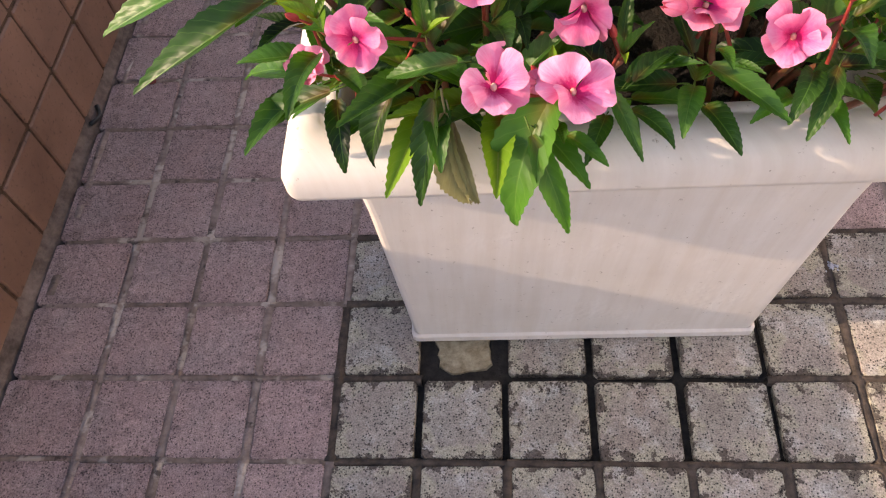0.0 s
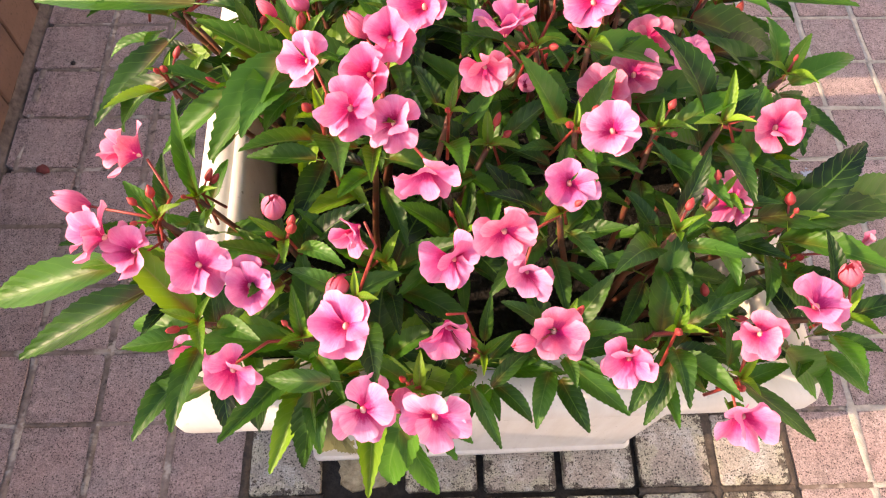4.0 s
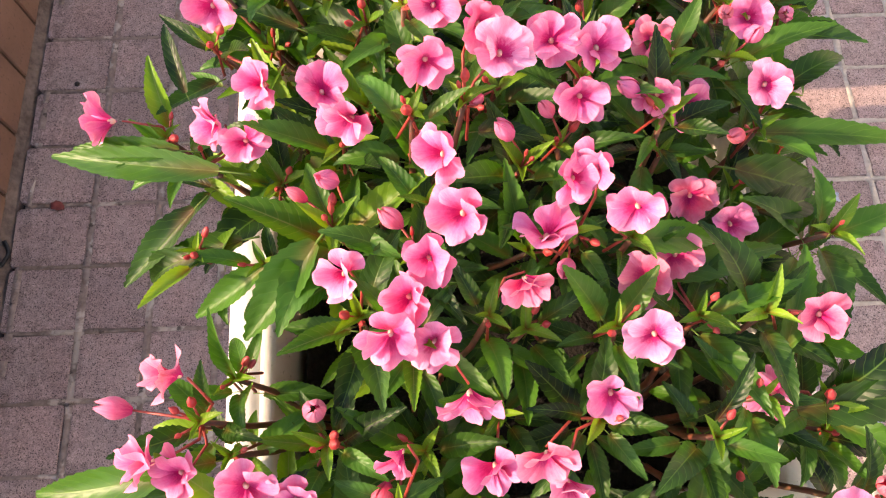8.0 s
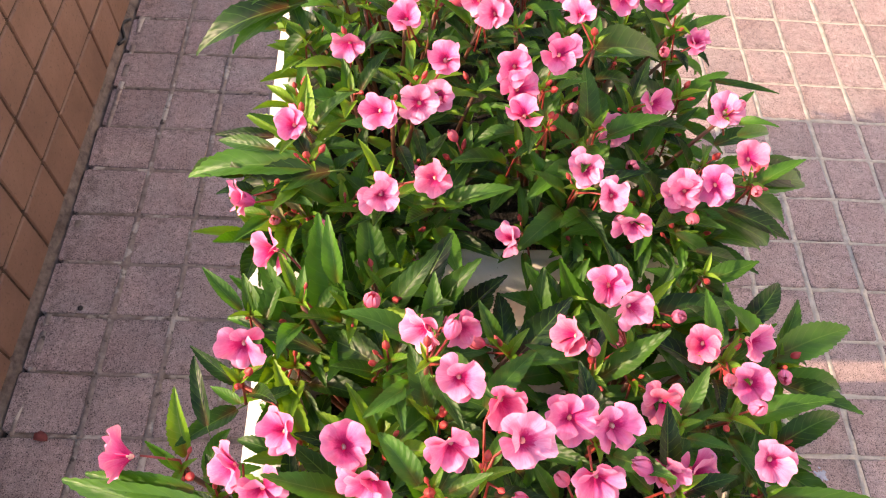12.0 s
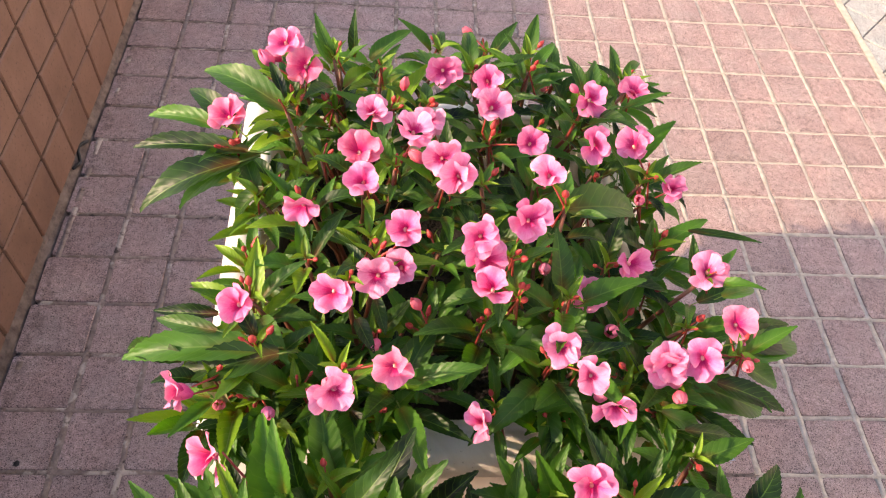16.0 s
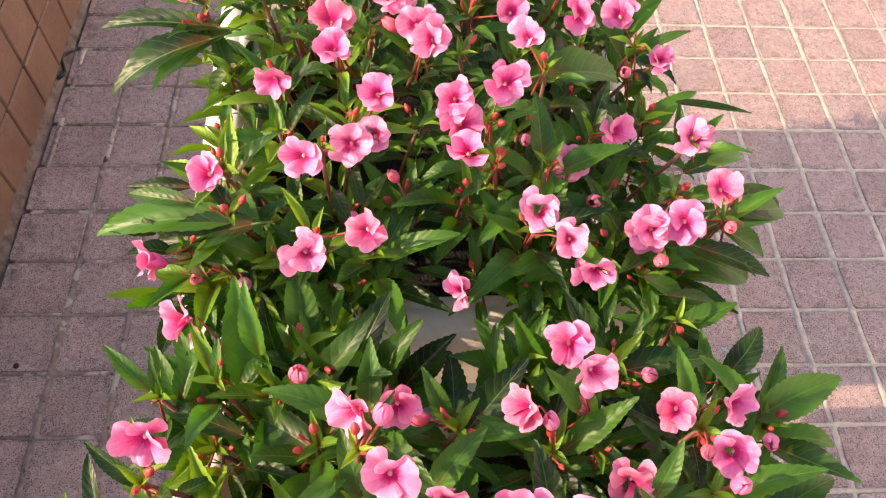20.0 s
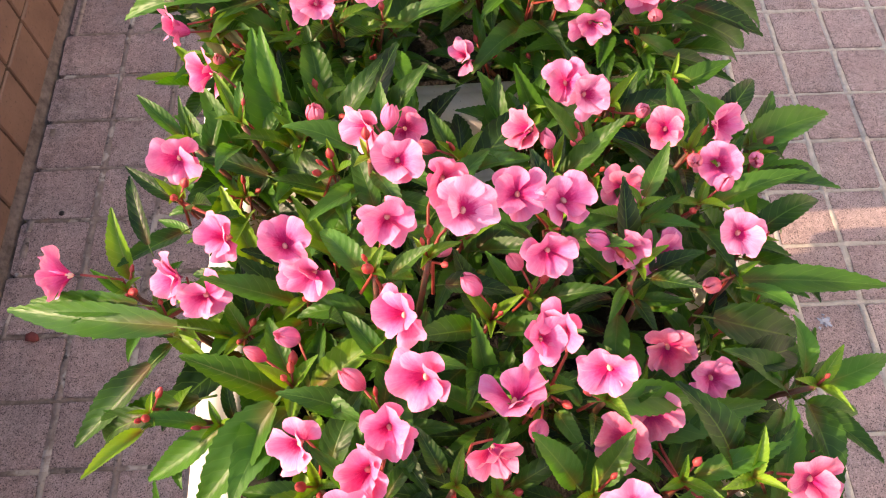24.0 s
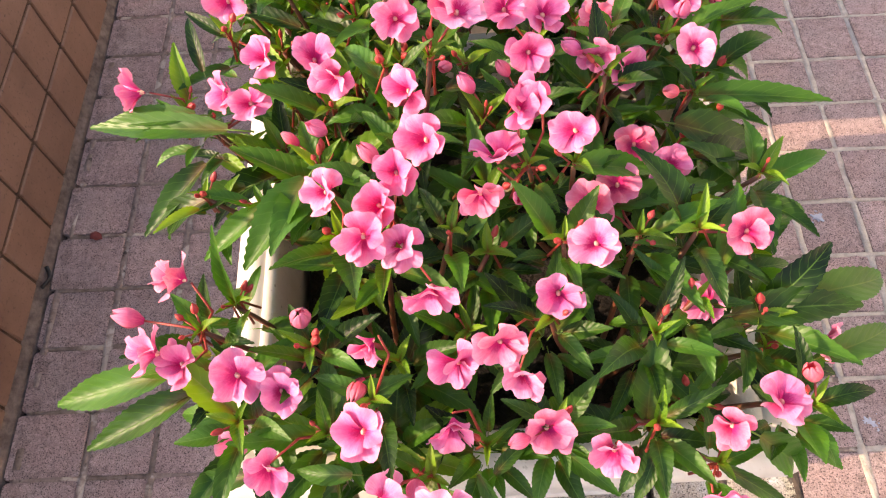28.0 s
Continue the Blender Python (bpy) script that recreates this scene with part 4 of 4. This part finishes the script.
BLOOMS_H = [
    (0.111, 0.696, 0.610, -0.2, -0.3, 0.8, 0),
    (0.331, 0.709, 0.552, 0.3, -0.7, 0.8, 0),
    (0.222, 0.710, 0.612, -0.1, -0.5, 0.8, 0),
    (0.160, 0.753, 0.622, -0.4, -0.6, 0.8, 1),
    (0.071, 0.754, 0.606, -0.1, -0.3, 0.8, 1),
    (0.014, 0.755, 0.574, -0.4, -0.7, 0.4, 1),
    (0.245, 0.756, 0.622, -0.2, -0.4, 0.8, 0),
    (0.145, 0.791, 0.605, 0.0, -0.4, 0.8, 0),
    (0.064, 0.806, 0.592, 0.1, -0.3, 0.8, 1),
    (0.117, 0.815, 0.612, -0.0, -0.1, 0.8, 0),
    (0.411, 0.836, 0.520, 0.0, -0.4, 0.8, 1),
    (0.242, 0.845, 0.576, 0.0, -0.6, 0.8, 0),
    (-0.068, 0.851, 0.590, -0.2, -0.3, 0.8, 0),
    (0.076, 0.862, 0.593, 0.0, -0.1, 0.8, 0),
]
BLOOMS_I = [
    (0.318, 0.863, 0.561, -0.1, -0.7, 0.8, 1),
    (0.198, 0.869, 0.601, 0.3, -0.2, 0.8, 0),
    (0.370, 0.873, 0.548, -0.4, -0.1, 0.8, 1),
    (0.135, 0.882, 0.567, -0.1, -0.8, 0.8, 0),
    (0.198, 0.910, 0.603, -0.2, -0.5, 0.8, 0),
    (0.316, 0.917, 0.577, 0.2, -0.6, 0.8, 0),
    (0.000, 0.943, 0.585, -0.2, -0.5, 0.8, 0),
    (-0.039, 0.943, 0.590, -0.5, 0.0, 0.8, 3),
    (-0.020, 0.950, 0.610, -0.2, -0.6, 0.8, 0),
    (0.379, 0.955, 0.555, -0.1, -0.2, 0.8, 1),
    (0.152, 0.956, 0.578, 0.0, -0.6, 0.8, 0),
]
FRINGE_A = [
    (-0.068, 0.067, 0.530, -0.172, 0.056, 0.480, 1.0),
    (-0.056, 0.057, 0.510, -0.147, 0.029, 0.450, 1.0),
    (-0.059, 0.223, 0.530, -0.119, 0.211, 0.480, 1.1),
    (-0.041, 0.281, 0.550, -0.176, 0.306, 0.510, 0.8),
    (-0.033, 0.134, 0.500, -0.039, 0.160, 0.580, 0.7),
    (0.129, -0.012, 0.490, 0.098, -0.070, 0.434, 1.5),
    (0.226, 0.008, 0.490, 0.266, -0.026, 0.470, 1.2),
    (0.301, 0.004, 0.490, 0.283, -0.030, 0.465, 1.2),
    (0.116, -0.035, 0.480, 0.136, -0.068, 0.420, 0.9),
    (0.164, -0.010, 0.490, 0.180, -0.042, 0.462, 1.0),
    (-0.009, -0.004, 0.490, -0.075, -0.013, 0.450, 0.9),
    (0.031, -0.004, 0.490, 0.006, -0.030, 0.440, 1.1),
    (0.056, -0.008, 0.485, 0.044, -0.042, 0.425, 1.1),
    (0.073, -0.013, 0.520, 0.029, -0.007, 0.500, 1.2),
]
FRINGE_B = [
    (0.176, -0.013, 0.500, 0.204, 0.011, 0.500, 1.2),
    (0.363, 0.244, 0.530, 0.430, 0.261, 0.510, 1.3),
    (0.364, 0.094, 0.530, 0.463, 0.098, 0.510, 1.2),
    (0.426, 0.112, 0.520, 0.515, 0.134, 0.500, 1.1),
    (0.432, 0.064, 0.510, 0.510, 0.094, 0.490, 1.0),
    (0.376, 0.008, 0.500, 0.432, -0.010, 0.440, 1.2),
    (0.344, -0.009, 0.490, 0.410, -0.037, 0.420, 0.5),
    (-0.072, 0.299, 0.550, -0.160, 0.312, 0.520, 0.8),
    (-0.064, 0.260, 0.530, -0.122, 0.218, 0.480, 1.1),
    (-0.026, 0.233, 0.530, -0.095, 0.228, 0.490, 1.2),
    (-0.008, 0.212, 0.530, -0.064, 0.189, 0.480, 1.1),
    (-0.071, 0.349, 0.550, -0.091, 0.400, 0.570, 0.8),
    (-0.048, 0.380, 0.560, -0.090, 0.407, 0.560, 1.0),
]
FRINGE_C = [
    (0.034, 0.218, 0.560, -0.019, 0.166, 0.510, 1.5),
    (0.043, 0.191, 0.550, 0.014, 0.173, 0.530, 1.4),
    (0.352, 0.278, 0.530, 0.438, 0.266, 0.500, 1.3),
    (0.373, 0.309, 0.530, 0.492, 0.301, 0.500, 0.8),
    (0.250, 0.205, 0.580, 0.312, 0.208, 0.550, 1.4),
    (0.284, 0.190, 0.540, 0.370, 0.209, 0.520, 1.1),
    (0.364, 0.135, 0.530, 0.393, 0.215, 0.530, 1.0),
    (0.322, 0.165, 0.550, 0.347, 0.196, 0.560, 1.0),
    (-0.080, 0.601, 0.540, -0.150, 0.629, 0.500, 1.1),
    (-0.051, 0.619, 0.560, -0.109, 0.637, 0.540, 1.0),
    (0.421, 0.612, 0.540, 0.515, 0.654, 0.510, 1.1),
    (0.401, 0.591, 0.530, 0.464, 0.573, 0.500, 1.2),
    (0.369, 0.553, 0.510, 0.427, 0.557, 0.480, 1.0),
    (0.411, 0.431, 0.530, 0.489, 0.461, 0.520, 1.5),
]
FRINGE_D = [
    (0.375, 0.529, 0.500, 0.418, 0.510, 0.450, 1.1),
    (0.020, 0.481, 0.550, 0.007, 0.511, 0.600, 1.3),
    (-0.008, 0.457, 0.550, -0.010, 0.478, 0.580, 1.0),
    (-0.052, 0.449, 0.540, -0.060, 0.473, 0.570, 0.9),
    (-0.053, 0.836, 0.560, -0.182, 0.853, 0.530, 0.9),
    (-0.062, 0.830, 0.550, -0.176, 0.795, 0.500, 1.0),
    (-0.081, 0.860, 0.570, -0.171, 0.888, 0.550, 1.0),
    (-0.017, 0.880, 0.580, -0.122, 0.937, 0.580, 1.0),
    (-0.062, 0.847, 0.580, -0.126, 0.896, 0.590, 1.0),
    (-0.044, 0.842, 0.550, -0.134, 0.801, 0.500, 0.9),
    (-0.016, 0.608, 0.550, -0.141, 0.606, 0.520, 1.2),
    (0.003, 0.603, 0.550, -0.089, 0.592, 0.520, 1.3),
    (-0.055, 0.642, 0.550, -0.112, 0.650, 0.530, 1.0),
    (0.031, 0.940, 0.600, 0.009, 0.962, 0.640, 1.0),
]
FRINGE_E = [
    (0.053, 0.946, 0.600, 0.049, 0.956, 0.650, 1.0),
    (0.071, 0.942, 0.600, 0.112, 0.967, 0.630, 1.2),
    (-0.035, 0.803, 0.540, -0.077, 0.792, 0.490, 1.0),
    (0.311, 0.927, 0.580, 0.289, 0.953, 0.610, 1.0),
    (0.358, 0.914, 0.570, 0.416, 0.935, 0.570, 0.6),
    (0.420, 0.778, 0.520, 0.497, 0.769, 0.500, 0.5),
    (0.405, 0.692, 0.550, 0.439, 0.717, 0.570, 1.0),
    (0.425, 0.680, 0.540, 0.473, 0.701, 0.530, 1.1),
    (0.435, 0.641, 0.540, 0.487, 0.651, 0.530, 1.0),
    (0.426, 0.627, 0.540, 0.514, 0.648, 0.510, 1.2),
    (0.422, 0.615, 0.530, 0.490, 0.606, 0.480, 1.1),
    (0.384, 0.595, 0.520, 0.470, 0.577, 0.490, 1.3),
    (0.347, 0.566, 0.520, 0.400, 0.560, 0.480, 1.1),
    (0.263, 0.736, 0.600, 0.353, 0.764, 0.580, 1.5),
]
FRINGE_F = [
    (0.252, 0.700, 0.580, 0.276, 0.690, 0.550, 1.1),
    (-0.022, 0.461, 0.490, -0.055, 0.496, 0.550, 1.1),
    (-0.046, 0.455, 0.490, -0.074, 0.494, 0.530, 1.0),
    (0.021, 0.467, 0.500, -0.002, 0.526, 0.580, 1.5),
    (-0.015, 0.466, 0.490, -0.009, 0.509, 0.560, 1.0),
    (0.041, 0.471, 0.500, 0.018, 0.511, 0.570, 1.1),
    (0.079, 0.466, 0.500, 0.109, 0.514, 0.580, 1.2),
    (0.097, 0.458, 0.500, 0.141, 0.494, 0.570, 1.2),
    (0.061, 0.467, 0.510, 0.100, 0.498, 0.580, 1.0),
    (0.213, 0.452, 0.470, 0.204, 0.502, 0.540, 1.3),
    (0.250, 0.488, 0.490, 0.221, 0.516, 0.540, 1.3),
    (0.267, 0.488, 0.490, 0.231, 0.507, 0.530, 1.2),
    (0.322, 0.486, 0.510, 0.379, 0.497, 0.500, 1.1),
    (0.376, 0.520, 0.500, 0.421, 0.490, 0.440, 1.1),
]
FRINGE_G = [
    (0.143, 0.431, 0.500, 0.125, 0.444, 0.530, 1.2),
    (0.065, 0.413, 0.520, -0.002, 0.448, 0.500, 1.4),
    (0.008, 0.427, 0.520, -0.069, 0.451, 0.520, 1.0),
    (0.101, 0.371, 0.550, 0.082, 0.406, 0.580, 1.3),
    (0.149, 0.370, 0.550, 0.191, 0.415, 0.560, 1.3),
    (0.025, 0.448, 0.500, 0.063, 0.455, 0.530, 1.2),
]
BLOOMS = BLOOMS_A + BLOOMS_B + BLOOMS_C + BLOOMS_D + BLOOMS_E + BLOOMS_F + BLOOMS_G + BLOOMS_H + BLOOMS_I
FRINGE = FRINGE_A + FRINGE_B + FRINGE_C + FRINGE_D + FRINGE_E + FRINGE_F + FRINGE_G

# shoots that reach out over the rim on the sunny side
re = random.Random(77)
for tip in ((-0.088, 0.318, 0.532), (-0.060, 0.300, 0.520), (-0.048, 0.100, 0.528), (-0.030, 0.078, 0.512), (-0.055, 0.590, 0.528), (-0.070, 0.845, 0.555)):
    whorl(tip, re, 8, 0.050, Vector((-0.7, 0.1, 0)))

rf = random.Random(31)
for x0, y0, z0, x1, y1, z1, breadth in FRINGE:
    foot, tip = Vector((x0, y0, z0)), Vector((x1, y1, z1))
    way = tip - foot
    k = nearest(foot)
    if min((t - foot).length for t in TIPS) > 0.045:
        whorl(foot, rf, 5, 0.052, 0.6 * Vector((way.x, way.y, 0)).normalized())
    lift = way.normalized() + Vector((0, 0, 0.22))
    put_leaf(k, rf.choice(LEAVES[:2] + LEAVES[1:3] + LEAVES[5:]), foot, lift, (-0.2, -0.25, 1), way.length * 1.06, breadth * 0.78 * min(1.0, 0.10 / way.length) ** 0.4)
for x, y, z, fx, fy, fz, closed in BLOOMS:
    if not [t for t in TIPS if t.z < z + 0.005 and (t - Vector((x, y, z))).length < 0.06]:
        home = HOME[nearest((x, y, z))]
        inward = Vector((home.x - x, home.y - y, 0)).normalized()
        whorl(Vector((x, y, z - 0.03)) + 0.03 * inward, rf, 5, 0.05, -0.5 * inward)
    put_flower((x, y, z), (fx, fy, fz), rf.uniform(0.039, 0.046) * (1.0, 1.0, 0.85, 0.6)[closed], closed, rf.uniform(-0.6, 0.6), rf)


# withered leaves among the green ones: foot, tip, breadth
DRY_LEAF = leaf_mesh("leaf", LEAF_DRY, 15, 0.9, 1.1, 0.35, 0.75)
for x0, y0, z0, x1, y1, z1, breadth in ((0.062, -0.010, 0.475, 0.072, -0.052, 0.392, 0.8), (0.066, -0.012, 0.470, 0.082, -0.050, 0.400, 0.6), (-0.075, 0.640, 0.535, -0.045, 0.560, 0.500, 0.9), (-0.07, 0.630, 0.53, -0.02, 0.565, 0.51, 0.7)):
    foot, tip = Vector((x0, y0, z0)), Vector((x1, y1, z1))
    put_leaf(nearest(foot), DRY_LEAF, foot, tip - foot + Vector((0, 0, 0.012)), (-0.2, -0.4, 1), (tip - foot).length, breadth)


# ---- litter on the paving ----
def petal_litter(name, label, category, place, size, mat, seed):
    r = random.Random(seed)
    bm = bmesh.new()
    bmesh.ops.create_icosphere(bm, subdivisions=2, radius=1.0)
    for v in bm.verts:
        v.co *= 1.0 + 0.35 * noise.noise(v.co * 1.7 + Vector((seed, 0, 0)))
        v.co.z *= 0.45
    ob = new(name, mesh_from(bm, name, mat, True))
    ob.matrix_basis = pose(place[0], place[1], size * 0.40, 0, 0, r.uniform(0, 360)) @ Matrix.Diagonal((size, size * 0.7, size, 1))
    return tagged(ob, label, category)


petal_litter("fallen_flower", "withered dark red fallen flower on the paving", "flower", (-0.454, 0.497), 0.011, DRY, 2)
petal_litter("seed_husk", "small black seed husk on the paving", "seed husk", (-0.452, 0.712), 0.0055, BLACK, 3)


# ---- wear on the paving ----
def broken_block():
    """A crumbled block sunk in the dirt."""
    r = random.Random(12)
    bm = bmesh.new()
    top, foot = [], []
    for k in range(22):
        a = 2 * math.pi * k / 22
        reach = min(0.042 / max(abs(math.cos(a)), 1e-3), 0.040 / max(abs(math.sin(a)), 1e-3)) * (1.0 - 0.34 * abs(noise.noise((math.cos(a) * 2.3, math.sin(a) * 2.3, 1.0))) - r.uniform(0, 0.12))
        top.append(bm.verts.new((reach * math.cos(a) * 0.93, reach * math.sin(a) * 0.93, -0.002 + r.uniform(-0.001, 0.001))))
        foot.append(bm.verts.new((reach * math.cos(a), reach * math.sin(a), -0.012)))
    mid = bm.verts.new((0.004, 0.002, 0.0005))
    for k in range(22):
        bm.faces.new((mid, top[k], top[(k + 1) % 22]))
        bm.faces.new((top[k], foot[k], foot[(k + 1) % 22], top[(k + 1) % 22]))
    bmesh.ops.recalc_face_normals(bm, faces=bm.faces)
    part("paving_block", bm, RUBBLE, pavement, "crumbled yellowish block sunk in the dirt", m=pose(0.049, 0.036, -0.0045, 2.5, -1.5, 4.0) @ Matrix.Diagonal((0.90, 0.72, 1, 1)))


def splash(x, y, size, seed):
    """A thin chalky smear with a ragged outline and stray drops."""
    r = random.Random(seed)
    bm = bmesh.new()
    for n in range(9):
        cx, cy, q = (0, 0, size) if n == 0 else (r.uniform(-1.5, 1.5) * size, r.uniform(-1.5, 1.5) * size, size * r.uniform(0.1, 0.35))
        stretch, lie = r.uniform(0.45, 0.9), r.uniform(0, 3.1)
        top, low = [], []
        for k in range(40):
            a = 2 * math.pi * k / 40
            d = q * max(0.15, 1.0 + 1.0 * noise.noise((1.9 * math.cos(a) + seed, 1.9 * math.sin(a), n * 3.7)) + 0.7 * noise.noise((6.0 * math.cos(a) + seed, 6.0 * math.sin(a), n * 1.7)))
            u, v = d * math.cos(a), d * stretch * math.sin(a)
            p = (cx + u * math.cos(lie) - v * math.sin(lie), cy + u * math.sin(lie) + v * math.cos(lie))
            low.append(bm.verts.new((*p, -0.0012)))
            top.append(bm.verts.new((0.1 * cx + 0.9 * p[0], 0.1 * cy + 0.9 * p[1], 0.0)))
        bm.faces.new(top)
        for k in range(40):
            bm.faces.new((low[k], low[(k + 1) % 40], top[(k + 1) % 40], top[k]))
    part("paint_splash", bm, SPLASH, pavement, "thin chalky paint splash", m=pose(x, y, 0.0011))


def cable(points, label):
    bm = bmesh.new()
    tube_into(bm, [Vector(p) for p in points], [0.0035] * len(points), 7)
    ob = new("cable", mesh_from(bm, "cable", CABLE, True))
    return tagged(ob, label, "cable")


broken_block()
for n, (x, y, size) in enumerate(((0.722, 0.137, 0.016), (0.735, 0.47, 0.014), (0.504, 0.147, 0.012), (0.584, 0.154, 0.014), (0.514, -0.09, 0.011), (0.659, 0.728, 0.012))):
    splash(x, y, 0.55 * size, n + 1)
cable([(-0.522 + 0.006 * math.sin(k), 1.30 + 0.012 * k, 0.012 + 0.004 * math.cos(1.3 * k)) for k in range(8)], "short black cable lying at the foot of the tiled wall")
cable([(-0.520 + 0.006 * math.sin(0.7 * k), 0.40 + 0.008 * k, 0.010 + 0.003 * math.cos(k)) for k in range(6)], "short black cable end at the foot of the tiled wall")
edging()
slanted_blocks()

# ---- pieces of wall and paving ----
wall_tiles()
BLOCKS = [block_mesh("paving_block", PAVING, s) for s in range(8)]
BLOCKS_WORN = [block_mesh("paving_block", PAVING_WORN, 20 + s, 0.0458, 0.0460) for s in range(8)]
rb = random.Random(9)
far_bm = bmesh.new()
for i in range(-5, 13):
    for j in range(-22, 46):
        x, y = PITCH * (i + 0.5), PITCH * (j + 0.5)
        old = worn(i + 0.5, j + 0.5)
        me = rb.choice(BLOCKS_WORN if old else BLOCKS)
        m = pose(x + rb.uniform(-0.0012, 0.0012), y + rb.uniform(-0.0012, 0.0012), rb.uniform(-0.0008, 0.0006), rb.uniform(-0.5, 0.5), rb.uniform(-0.5, 0.5), 180 * rb.randrange(2) + rb.uniform(-0.6, 0.6))
        if i == -5:
            m = Matrix.Translation((-0.0100, 0, 0)) @ m @ Matrix.Diagonal((1.215, 1, 1, 1))
        if i == 0 and j == 0:
            continue
        if 0.0 < x < 0.38 and (0.12 < y < 0.4 or 0.68 < y < 0.95):
            continue
        if -3 <= j <= 14:
            hang(new("paving_block", me), pavement, m)
        else:
            far_bm.from_mesh(me)
            far_bm.verts.ensure_lookup_table()
            bmesh.ops.transform(far_bm, matrix=m, verts=far_bm.verts[-24:])
tagged(part("paving_blocks", far_bm, PAVING, pavement, "mauve paving blocks further off"), kind="stuff")
